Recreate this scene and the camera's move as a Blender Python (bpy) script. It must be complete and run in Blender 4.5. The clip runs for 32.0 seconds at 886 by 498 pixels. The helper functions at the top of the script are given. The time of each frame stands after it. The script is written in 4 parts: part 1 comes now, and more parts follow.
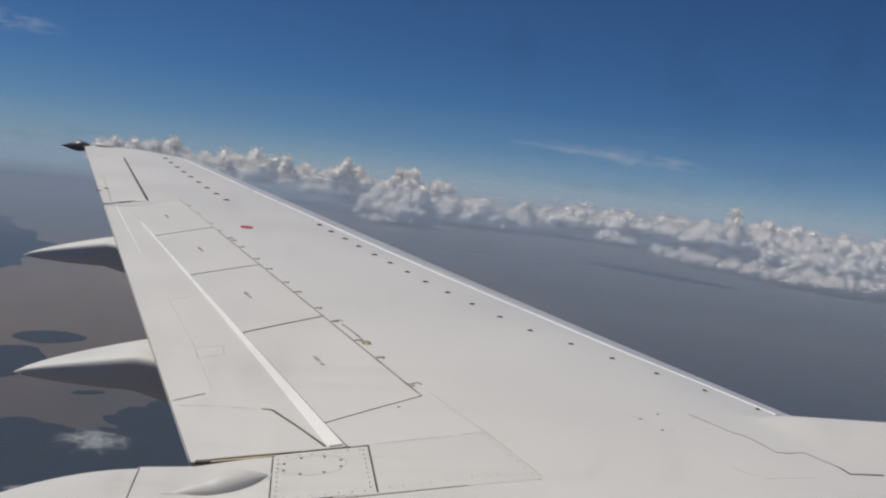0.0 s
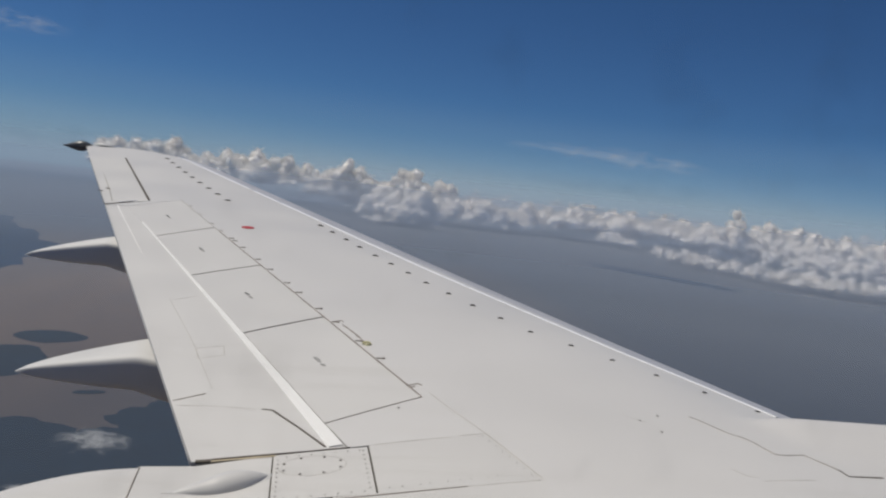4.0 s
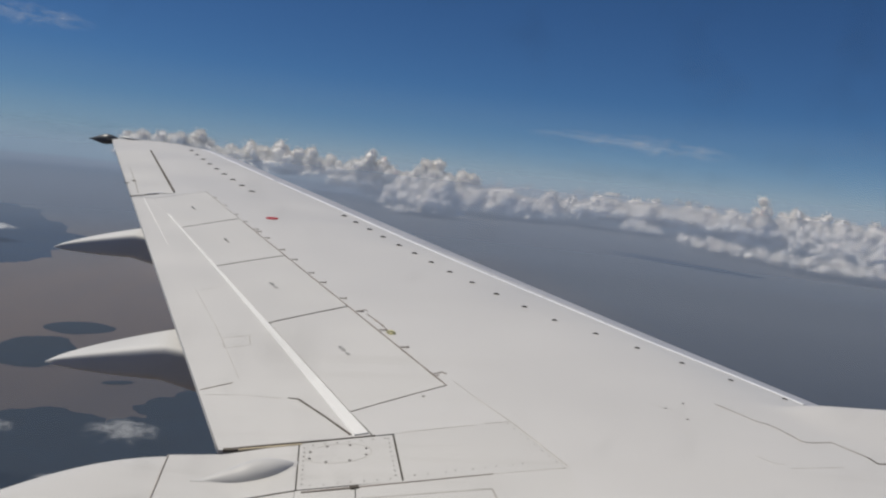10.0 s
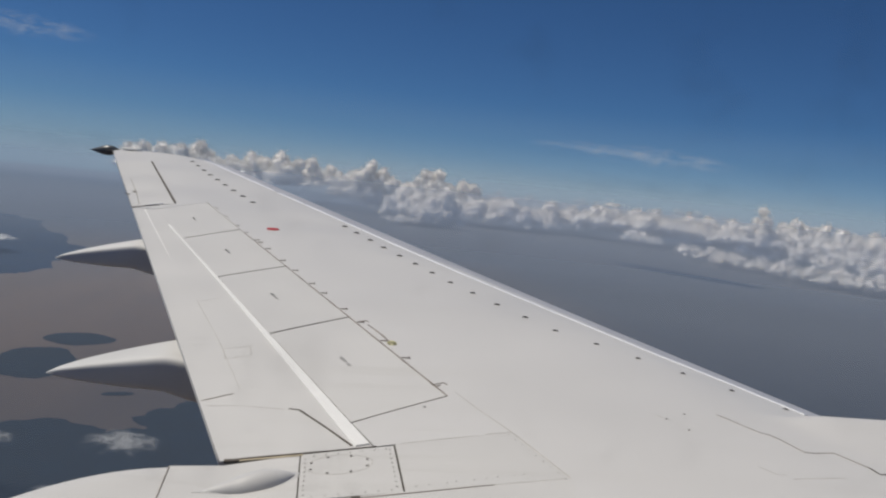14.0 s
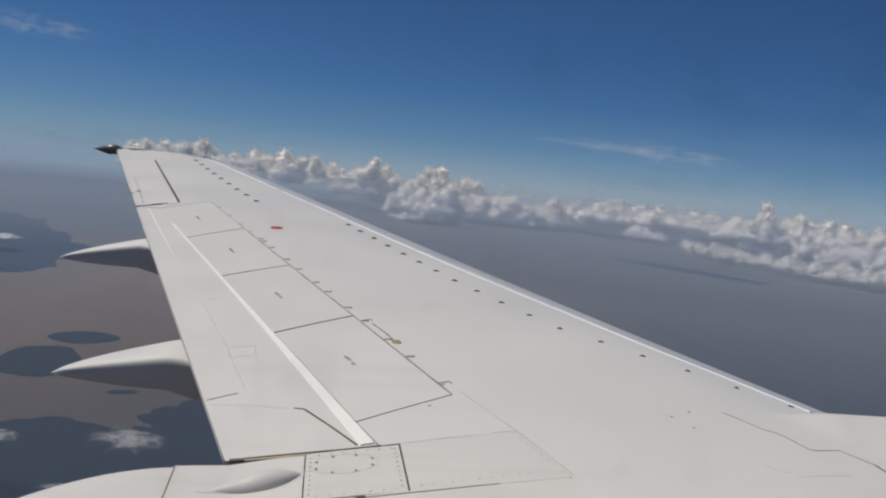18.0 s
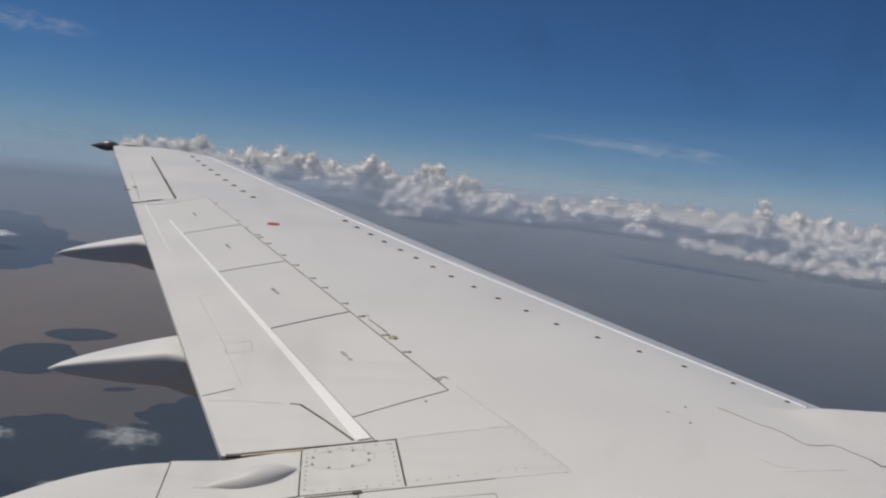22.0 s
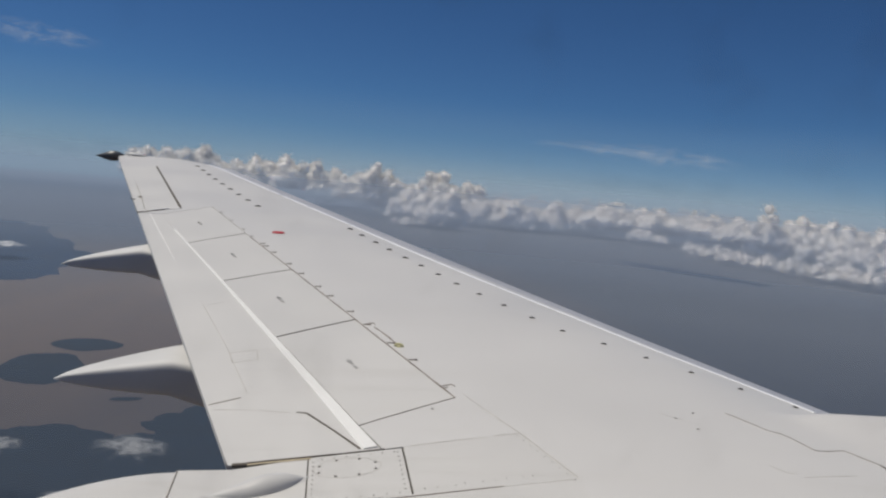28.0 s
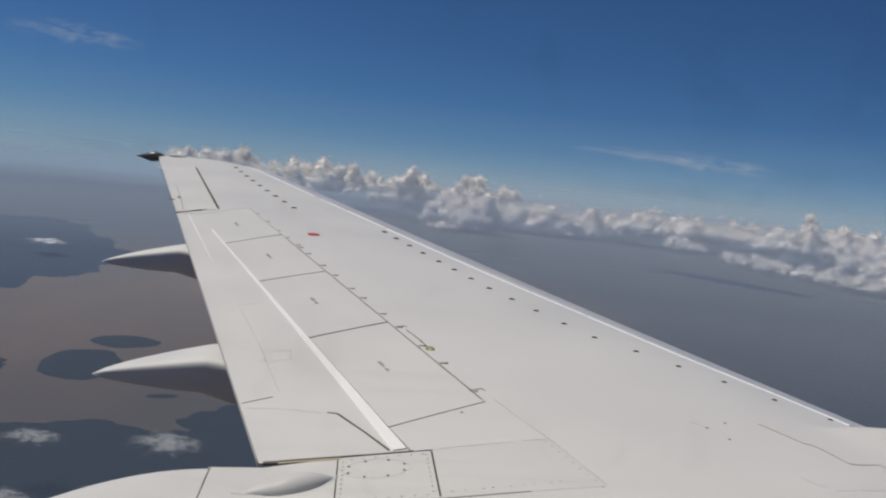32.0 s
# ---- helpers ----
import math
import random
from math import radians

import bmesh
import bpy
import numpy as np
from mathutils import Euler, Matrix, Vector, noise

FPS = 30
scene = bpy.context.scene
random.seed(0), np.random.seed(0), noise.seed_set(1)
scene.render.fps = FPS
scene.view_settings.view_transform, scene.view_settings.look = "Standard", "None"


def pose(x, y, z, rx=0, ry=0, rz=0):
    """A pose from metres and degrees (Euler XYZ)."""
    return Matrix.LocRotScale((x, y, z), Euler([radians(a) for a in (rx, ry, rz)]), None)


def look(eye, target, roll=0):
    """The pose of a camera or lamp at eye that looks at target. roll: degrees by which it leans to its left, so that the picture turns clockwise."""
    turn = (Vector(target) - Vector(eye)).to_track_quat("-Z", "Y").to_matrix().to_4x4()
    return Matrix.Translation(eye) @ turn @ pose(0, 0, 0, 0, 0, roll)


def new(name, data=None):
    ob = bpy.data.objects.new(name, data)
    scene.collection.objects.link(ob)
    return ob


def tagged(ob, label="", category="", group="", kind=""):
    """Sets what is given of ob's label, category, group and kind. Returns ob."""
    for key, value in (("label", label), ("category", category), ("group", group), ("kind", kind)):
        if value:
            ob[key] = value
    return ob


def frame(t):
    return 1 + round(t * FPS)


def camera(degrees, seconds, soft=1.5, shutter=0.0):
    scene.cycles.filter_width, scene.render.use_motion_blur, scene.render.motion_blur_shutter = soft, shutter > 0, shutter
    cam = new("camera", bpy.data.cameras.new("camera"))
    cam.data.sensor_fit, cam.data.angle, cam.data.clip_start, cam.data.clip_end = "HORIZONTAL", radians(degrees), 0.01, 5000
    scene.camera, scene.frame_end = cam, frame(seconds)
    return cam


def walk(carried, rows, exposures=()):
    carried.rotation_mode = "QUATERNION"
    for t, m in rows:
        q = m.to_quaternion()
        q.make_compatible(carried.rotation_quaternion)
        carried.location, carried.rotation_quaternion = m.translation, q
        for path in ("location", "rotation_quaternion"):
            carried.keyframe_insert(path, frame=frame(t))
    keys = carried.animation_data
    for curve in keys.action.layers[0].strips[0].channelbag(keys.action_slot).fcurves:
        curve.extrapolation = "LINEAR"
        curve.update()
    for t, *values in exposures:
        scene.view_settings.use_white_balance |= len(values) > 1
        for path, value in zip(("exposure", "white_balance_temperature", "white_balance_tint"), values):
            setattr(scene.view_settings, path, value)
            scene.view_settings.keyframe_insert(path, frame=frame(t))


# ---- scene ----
# ---------------------------------------------------------------- camera
cam = camera(54.0, 32.0, soft=2.2)
PATH = [
    (0.0, -5.7529, 1.3253, 1.9219, 86.041, -6.523, -8.127),
    (0.5, -5.7465, 1.3055, 1.9304, 86.054, -5.913, -7.973),
    (1.0, -5.7492, 1.3135, 1.9300, 86.001, -6.384, -8.055),
    (1.5, -5.7499, 1.3146, 1.9267, 86.092, -6.220, -8.160),
    (2.0, -5.7443, 1.3074, 1.9291, 85.928, -6.322, -8.041),
    (2.5, -5.7500, 1.3111, 1.9268, 85.979, -6.729, -8.100),
    (3.0, -5.7490, 1.3092, 1.9280, 86.150, -6.677, -8.139),
    (3.5, -5.7509, 1.3192, 1.9227, 86.066, -6.808, -8.076),
    (5.5, -5.7489, 1.3123, 1.9277, 86.282, -6.301, -7.769),
    (6.0, -5.7501, 1.3231, 1.9186, 86.220, -6.676, -7.454),
    (6.5, -5.7555, 1.3097, 1.9274, 86.400, -6.558, -7.397),
    (7.0, -5.7522, 1.3083, 1.9242, 86.177, -6.518, -7.246),
    (7.5, -5.7557, 1.3196, 1.9225, 86.084, -6.879, -7.254),
    (8.0, -5.7553, 1.3109, 1.9250, 86.217, -6.588, -7.177),
    (8.5, -5.7549, 1.3149, 1.9244, 86.157, -6.833, -6.392),
    (9.0, -5.7553, 1.3113, 1.9208, 85.824, -6.778, -6.038),
    (9.5, -5.7532, 1.3122, 1.9229, 85.272, -6.319, -6.411),
    (10.0, -5.7505, 1.3155, 1.9198, 85.245, -6.152, -6.521),
    (10.5, -5.7533, 1.3251, 1.9156, 85.464, -6.010, -6.466),
    (11.0, -5.7539, 1.3170, 1.9202, 85.394, -6.435, -6.175),
    (11.5, -5.7528, 1.3118, 1.9204, 85.545, -6.257, -6.132),
    (12.0, -5.7580, 1.3149, 1.9212, 85.565, -6.223, -6.264),
    (12.5, -5.7541, 1.3153, 1.9200, 85.509, -6.445, -6.197),
    (13.0, -5.7524, 1.3090, 1.9253, 85.373, -6.703, -6.197),
    (13.5, -5.7562, 1.3132, 1.9219, 85.594, -6.777, -6.469),
    (14.0, -5.7537, 1.3096, 1.9206, 85.935, -6.090, -6.501),
    (14.5, -5.7540, 1.3095, 1.9243, 85.918, -6.033, -6.344),
    (16.5, -5.7541, 1.3071, 1.9256, 85.672, -5.553, -6.463),
    (17.0, -5.7558, 1.3148, 1.9223, 85.801, -5.587, -6.487),
    (17.5, -5.7552, 1.3207, 1.9215, 85.947, -5.849, -6.383),
    (18.0, -5.7567, 1.3117, 1.9272, 85.725, -5.830, -6.288),
    (18.5, -5.7559, 1.3178, 1.9251, 85.638, -5.906, -6.224),
    (19.0, -5.7549, 1.3073, 1.9268, 85.765, -5.922, -6.233),
    (19.5, -5.7510, 1.3199, 1.9179, 85.897, -5.690, -6.310),
    (20.0, -5.7535, 1.3146, 1.9228, 85.791, -5.582, -6.428),
    (20.5, -5.7543, 1.3159, 1.9250, 85.768, -5.648, -6.536),
    (21.0, -5.7532, 1.3129, 1.9201, 85.820, -5.281, -6.646),
    (21.5, -5.7545, 1.3165, 1.9199, 85.590, -5.703, -6.534),
    (22.0, -5.7527, 1.3138, 1.9204, 85.544, -5.822, -6.476),
    (22.5, -5.7532, 1.3090, 1.9267, 85.591, -5.967, -6.474),
    (23.0, -5.7532, 1.3149, 1.9225, 85.596, -5.989, -6.524),
    (23.5, -5.7502, 1.3165, 1.9217, 85.584, -6.025, -6.310),
    (24.0, -5.7549, 1.3135, 1.9251, 85.638, -5.814, -6.329),
    (24.5, -5.7505, 1.3162, 1.9197, 85.827, -5.950, -6.334),
    (25.0, -5.7548, 1.3128, 1.9233, 85.748, -5.814, -6.386),
    (25.5, -5.7549, 1.3201, 1.9153, 85.801, -5.812, -6.375),
    (27.5, -5.7513, 1.3148, 1.9241, 85.777, -5.739, -6.310),
    (28.0, -5.7533, 1.3208, 1.9183, 86.007, -5.378, -6.182),
    (28.5, -5.7513, 1.3140, 1.9202, 85.749, -5.643, -6.208),
    (29.0, -5.7533, 1.3203, 1.9174, 85.047, -6.692, -6.503),
    (29.2, -5.7451, 1.3172, 1.9170, 84.380, -5.434, -6.422),
    (29.5, -5.7468, 1.3154, 1.9198, 84.795, -5.897, -4.479),
    (30.0, -5.7479, 1.3084, 1.9239, 85.237, -6.025, -4.152),
    (30.5, -5.7435, 1.3081, 1.9213, 85.218, -6.049, -4.074),
    (31.0, -5.7465, 1.3032, 1.9230, 85.323, -6.106, -3.991),
    (31.5, -5.7475, 1.2996, 1.9203, 85.783, -6.176, -4.057),
    (32.0, -5.7441, 1.2985, 1.9215, 86.038, -6.163, -3.811),
]
walk(cam, [(t, pose(x, y, z, rx, ry, rz)) for t, x, y, z, rx, ry, rz in PATH])

# ---------------------------------------------------------------- sky, sun, exposure
SUN_DIR = Vector((-0.42, 0.16, 0.89)).normalized()
world = bpy.data.worlds.new("sky")
scene.world = world
world.use_nodes = True
wn = world.node_tree
wn.nodes.clear()
sky = wn.nodes.new("ShaderNodeTexSky")
sky.sky_type = "NISHITA"
sky.sun_disc = False
sky.sun_elevation = math.asin(SUN_DIR.z)
sky.sun_rotation = math.atan2(SUN_DIR.x, SUN_DIR.y)
sky.altitude = 3500
sky.air_density = 1.0
sky.dust_density = 0.15
sky.ozone_density = 5.0
back = wn.nodes.new("ShaderNodeBackground")
back.inputs["Strength"].default_value = 0.055
wout = wn.nodes.new("ShaderNodeOutputWorld")
tint = wn.nodes.new("ShaderNodeMix")
tint.data_type, tint.blend_type = "RGBA", "MULTIPLY"
tint.inputs[0].default_value = 1.0
tint.inputs[7].default_value = (0.475, 0.712, 0.935, 1)
wn.links.new(sky.outputs[0], tint.inputs[6])
wn.links.new(tint.outputs[2], back.inputs[0])
wn.links.new(back.outputs[0], wout.inputs[0])

sun_data = bpy.data.lights.new("sun", "SUN")
sun_data.energy = 3.62
sun_data.angle = radians(0.53)
sun_data.color = (1.0, 0.935, 0.83)
sun = new("sun", sun_data)
sun.matrix_world = look(SUN_DIR * 300, (0, 0, 0))
scene.view_settings.exposure = 0.0


# ---------------------------------------------------------------- materials
def node(tree, kind, **inputs):
    n = tree.nodes.new(kind)
    for key, value in inputs.items():
        n.inputs[key.replace("_", " ")].default_value = value
    return n


def noise_node(tree, scale, detail=4.0, rough=0.55, stretch=None):
    tc = tree.nodes.new("ShaderNodeTexCoord")
    n = node(tree, "ShaderNodeTexNoise", Scale=scale, Detail=detail, Roughness=rough)
    if stretch:
        mp = tree.nodes.new("ShaderNodeMapping")
        mp.inputs["Scale"].default_value = stretch
        tree.links.new(tc.outputs["Object"], mp.inputs["Vector"])
        tree.links.new(mp.outputs[0], n.inputs["Vector"])
    else:
        tree.links.new(tc.outputs["Object"], n.inputs["Vector"])
    return n


def ramp(tree, source, stops):
    r = tree.nodes.new("ShaderNodeValToRGB")
    r.color_ramp.elements[0].position, r.color_ramp.elements[0].color = stops[0][0], (*stops[0][1], 1)
    r.color_ramp.elements[1].position, r.color_ramp.elements[1].color = stops[-1][0], (*stops[-1][1], 1)
    for at, colour in stops[1:-1]:
        r.color_ramp.elements.new(at).color = (*colour, 1)
    tree.links.new(source, r.inputs["Fac"])
    return r


def mixed(tree, fac, a, b, blend="MIX"):
    m = tree.nodes.new("ShaderNodeMix")
    m.data_type, m.blend_type = "RGBA", blend
    if isinstance(fac, float):
        m.inputs[0].default_value = fac
    else:
        tree.links.new(fac, m.inputs[0])
    for slot, v in ((6, a), (7, b)):
        if isinstance(v, tuple):
            m.inputs[slot].default_value = (*v, 1)
        else:
            tree.links.new(v, m.inputs[slot])
    return m


def surface(name, colour, roughness=0.5, metallic=0.0, vary=0.06, scale=3.0, fine=60.0, bump=0.0, streaks=0.0, vary_object=0.0, coat=0.0):
    """Painted or plain surface: two scales of variation, optional chordwise streaks and fine relief."""
    m = bpy.data.materials.new(name)
    m.use_nodes = True
    t = m.node_tree
    b = t.nodes["Principled BSDF"]
    b.inputs["Roughness"].default_value = roughness
    b.inputs["Metallic"].default_value = metallic
    b.inputs["Coat Weight"].default_value = coat
    b.inputs["Coat Roughness"].default_value = 0.15
    dark = tuple(c * (1 - vary) for c in colour)
    light = tuple(min(1, c * (1 + vary)) for c in colour)
    big = noise_node(t, scale)
    base = ramp(t, big.outputs["Fac"], [(0.3, dark), (0.7, light)])
    small = noise_node(t, fine, 3.0)
    grain = ramp(t, small.outputs["Fac"], [(0.25, (1 - vary * 0.6,) * 3), (0.75, (1, 1, 1))])
    col = mixed(t, 1.0, base.outputs[0], grain.outputs[0], "MULTIPLY")
    last = col.outputs[2]
    if streaks:
        s = noise_node(t, 1.0, 6.0, 0.65, (0.5, 14.0, 4.0))
        sr = ramp(t, s.outputs["Fac"], [(0.5, (1, 1, 1)), (0.78, (1 - streaks, 1 - streaks * 1.05, 1 - streaks * 1.2))])
        last = mixed(t, 1.0, last, sr.outputs[0], "MULTIPLY").outputs[2]
        blot = noise_node(t, 1.3, 5.0, 0.7)
        br = ramp(t, blot.outputs["Fac"], [(0.56, (1, 1, 1)), (0.75, (1 - streaks * 0.5,) * 3)])
        last = mixed(t, 1.0, last, br.outputs[0], "MULTIPLY").outputs[2]
    if vary_object:
        info = t.nodes.new("ShaderNodeObjectInfo")
        vr = ramp(t, info.outputs["Random"], [(0.0, (1 - vary_object,) * 3), (1.0, (1, 1, 1))])
        last = mixed(t, 1.0, last, vr.outputs[0], "MULTIPLY").outputs[2]
    t.links.new(last, b.inputs["Base Color"])
    rr = ramp(t, big.outputs["Fac"], [(0.2, (max(0, roughness - 0.06),) * 3), (0.8, (roughness + 0.08,) * 3)])
    t.links.new(rr.outputs[0], b.inputs["Roughness"])
    if bump:
        bn = t.nodes.new("ShaderNodeBump")
        bn.inputs["Strength"].default_value = bump
        bn.inputs["Distance"].default_value = 0.01
        t.links.new(small.outputs["Fac"], bn.inputs["Height"])
        t.links.new(bn.outputs[0], b.inputs["Normal"])
    return m


GREY = surface("grey_wing_paint", (0.626, 0.613, 0.600), 0.40, vary=0.025, scale=0.8, fine=25, streaks=0.05)
PANEL = surface("grey_panel_paint", (0.626, 0.613, 0.596), 0.44, vary=0.03, scale=1.5, fine=30, streaks=0.07, vary_object=0.02)
FAIRING = surface("grey_fairing_paint", (0.60, 0.595, 0.59), 0.6, vary=0.04, scale=2.0, fine=40, streaks=0.08)
GLOSS = surface("glossy_grey_paint", (0.62, 0.61, 0.595), 0.28, vary=0.03, scale=2.0, fine=40, coat=0.3)
WHITE = surface("white_paint", (0.86, 0.85, 0.83), 0.4, vary=0.03, scale=4.0, fine=50)
STRIPE = surface("cool_white_paint", (0.91, 0.91, 0.94), 0.3, vary=0.02, scale=4.0, fine=50)
SEAL = surface("dark_sealant", (0.10, 0.085, 0.07), 0.8, vary=0.3, scale=6.0, fine=80)
FAINT = surface("worn_sealant", (0.51, 0.49, 0.46), 0.7, vary=0.25, scale=9.0, fine=60)
WORNLINE = surface("weathered_grey_sealant", (0.36, 0.345, 0.31), 0.7, vary=0.3, scale=9.0, fine=60)
TAN = surface("tan_rubber_seal", (0.53, 0.45, 0.32), 0.7, vary=0.2, scale=12.0, fine=80)
PRIMER = surface("dark_primer", (0.05, 0.05, 0.05), 0.8, vary=0.2)
METAL = surface("bare_aluminium", (0.55, 0.55, 0.58), 0.5, metallic=0.35, vary=0.06, scale=4.0, fine=70)
DARK = surface("dark_metal", (0.055, 0.052, 0.05), 0.5, vary=0.25, scale=10, fine=120)
NAVGREY = surface("dark_grey_plastic", (0.10, 0.105, 0.11), 0.35, vary=0.15, scale=10, fine=90)
BROWN = surface("weathered_brown_metal", (0.26, 0.225, 0.20), 0.7, vary=0.3, scale=12, fine=90)
RED = surface("red_paint", (0.46, 0.045, 0.05), 0.45, vary=0.12, scale=20, fine=120)
YELLOW = surface("yellow_green_paint", (0.74, 0.69, 0.38), 0.5, vary=0.2, scale=30, fine=160)
LETTER = surface("grey_stencil_paint", (0.41, 0.405, 0.40), 0.6, vary=0.2, scale=40, fine=200)
WORN = surface("worn_screw_heads", (0.40, 0.38, 0.355), 0.6, vary=0.3, scale=60, fine=300, vary_object=0.7)
SCREW = surface("steel_screw", (0.16, 0.15, 0.14), 0.5, metallic=0.4, vary=0.2, scale=60, fine=300)
CABIN = surface("cabin_liner", (0.42, 0.41, 0.39), 0.6, vary=0.04, scale=5, fine=90, bump=0.05)
RUBBER = surface("window_gasket", (0.06, 0.06, 0.06), 0.7, vary=0.2)


# ---------------------------------------------------------------- mesh helpers
AIR = pose(0, 0, 0, 5.713, 3.400, 0.340)     # how the aircraft sits in the world: level-ish, wing with its dihedral


def mesh_object(name, verts, faces, mats, smooth=True, which=None):
    me = bpy.data.meshes.new(name)
    me.from_pydata([tuple(v) for v in verts], [], faces)
    for m in (mats if isinstance(mats, (list, tuple)) else [mats]):
        me.materials.append(m)
    me.polygons.foreach_set("use_smooth", [smooth] * len(me.polygons))
    if which is not None:
        me.polygons.foreach_set("material_index", which)
    me.update()
    return new(name, me)


def part(name, ob, parent, label=""):
    ob.name = name
    ob.parent = parent
    return tagged(ob, label=label)


def thing(name, label, category, group="", m=None):
    e = new(name)
    e.empty_display_size = 0.2
    e.matrix_world = m or Matrix()
    return tagged(e, label=label, category=category, group=group)


# ---------------------------------------------------------------- wing shape: x forward, y outboard, z up
TIP = 14.32


def tip_round(u):
    return 0.28 * (max(0.0, u - 13.9) / 0.42) ** 3


def lead(u):
    """x of the nose."""
    return -0.522 * u + 0.085 + 0.31 * math.exp(-(max(u, 5.75) - 5.75) / 2.0) - tip_round(u)


def trail(u):
    return -4.725 - 0.303 * u


def chord(u):
    return 4.71 - 0.2195 * u


def profile(s, u):
    thick = 0.125 - 0.002 * (u - 5) - 0.014 * (max(0.0, u - 13.55) / 0.72) ** 2
    return chord(u) * 5 * thick * (0.2969 * math.sqrt(s) - 0.126 * s - 0.3516 * s * s + 0.2843 * s ** 3 - 0.1036 * s ** 4)


def upper(x, u):
    """Height of the upper skin: an aerofoil with a blunt, drooped nose."""
    le = -0.522 * u - tip_round(u)
    ch = max(0.3, le - (-4.71 - 0.303 * u))
    s = (le - x) / ch
    if s >= 0.15:
        return profile(min(1.0, s), u)
    z0 = profile(0.15, u)
    m = (profile(0.15 + 0.02 / ch, u) - z0) / 0.02
    d = x - (le - 0.15 * ch)
    span = 0.15 * ch + lead(u) - le
    e = min(1.0, d / span)
    return z0 - m * d - (z0 - m * span + 0.02) * (1 - math.sqrt(max(0.0, 1 - e ** 3)))


def stripe_x(u):
    """x of the white line behind the nose."""
    return -0.522 * u - tip_round(u) + np.interp(u, (4.6, 5.73, 6.09, 6.60, 8.21, 9.15, 10.22, 11.87, 14.4), (-0.20, -0.224, -0.268, -0.375, -0.503, -0.499, -0.460, -0.424, -0.36))


def at_chord(u, s):
    """x at the fraction s of the chord."""
    return lead(u) - s * (lead(u) - trail(u))


def plate(name, corners, mat, parent, label="", rise=0.0, gap=0.0, depth=0.012, n=(14, 14), edge=None, height=None):
    """A skin plate over the quad of plan corners, which follows the wing's surface; its rim is a separate dark edge."""
    height = height or upper
    c = [Vector(p) for p in corners]
    mid = sum(c, Vector((0, 0))) / 4
    if gap:
        c = [p + (mid - p).normalized() * gap * 1.4 for p in c]
    nu, nv = n
    verts, faces, which = [], [], []
    for i in range(nu + 1):
        for j in range(nv + 1):
            a, b = i / nu, j / nv
            q = (c[0] * (1 - a) + c[1] * a) * (1 - b) + (c[3] * (1 - a) + c[2] * a) * b
            verts.append((q.x, q.y, height(q.x, q.y) + rise))
    idx = lambda i, j: i * (nv + 1) + j
    turn = (c[1] - c[0]).cross(c[3] - c[0]) > 0
    for i in range(nu):
        for j in range(nv):
            f = (idx(i, j), idx(i + 1, j), idx(i + 1, j + 1), idx(i, j + 1))
            faces.append(f if turn else f[::-1])
            which.append(0)
    rim = [idx(i, 0) for i in range(nu)] + [idx(nu, j) for j in range(nv)] + [idx(i, nv) for i in range(nu, 0, -1)] + [idx(0, j) for j in range(nv, 0, -1)]
    k = len(verts)
    for r in rim:
        verts.append(verts[r])
    for r in rim:
        x, y, z = verts[r]
        verts.append((x, y, z - depth))
    m = len(rim)
    for i in range(m):
        f = (k + i, k + m + i, k + m + (i + 1) % m, k + (i + 1) % m)
        faces.append(f if turn else f[::-1])
        which.append(1)
    return part(name, mesh_object(name, verts, faces, [mat, edge or SEAL], True, which), parent, label)


def ribbon(name, points, width, mat, parent, label="", lift=0.0025, height=None):
    """A bead or painted line along plan points, lying on the skin."""
    height = height or upper
    if mat is FAINT:
        lift = 0.0006
    widths = width if isinstance(width, (list, tuple)) else [width] * len(points)
    pts, ws = [], []
    for (a, b), (wa, wb) in zip(zip(points, points[1:]), zip(widths, widths[1:])):
        a, b = Vector(a), Vector(b)
        steps = max(1, int((b - a).length / 0.06))
        for i in range(steps):
            f = i / steps
            pts.append(a.lerp(b, f))
            ws.append(wa + (wb - wa) * f)
    pts.append(Vector(points[-1]))
    ws.append(widths[-1])
    verts, faces = [], []
    for i, q in enumerate(pts):
        d = (pts[min(i + 1, len(pts) - 1)] - pts[max(i - 1, 0)]).normalized()
        side = Vector((-d.y, d.x)) * ws[i] / 2
        for sgn, drop in ((1, -0.004), (0.8, lift), (-0.8, lift), (-1, -0.004)):
            w = q + side * sgn
            verts.append((w.x, w.y, height(w.x, w.y) + drop))
    for i in range(len(pts) - 1):
        for j in range(3):
            a = i * 4 + j
            faces.append((a, a + 4, a + 5, a + 1))
    faces += [(0, 1, 2, 3), tuple(len(verts) - k for k in (1, 2, 3, 4))]
    return part(name, mesh_object(name, verts, faces, mat, False), parent, label)


def loft(name, rings, mat, parent, label="", closed=True):
    """Skin over rings of equal count."""
    k = len(rings[0])
    verts = [v for r in rings for v in r]
    faces = []
    for i in range(len(rings) - 1):
        for j in range(k):
            faces.append((i * k + j, i * k + (j + 1) % k, (i + 1) * k + (j + 1) % k, (i + 1) * k + j))
    if closed:
        faces += [tuple(range(k))[::-1], tuple(range((len(rings) - 1) * k, len(rings) * k))]
    return part(name, mesh_object(name, verts, faces, mat, True), parent, label)


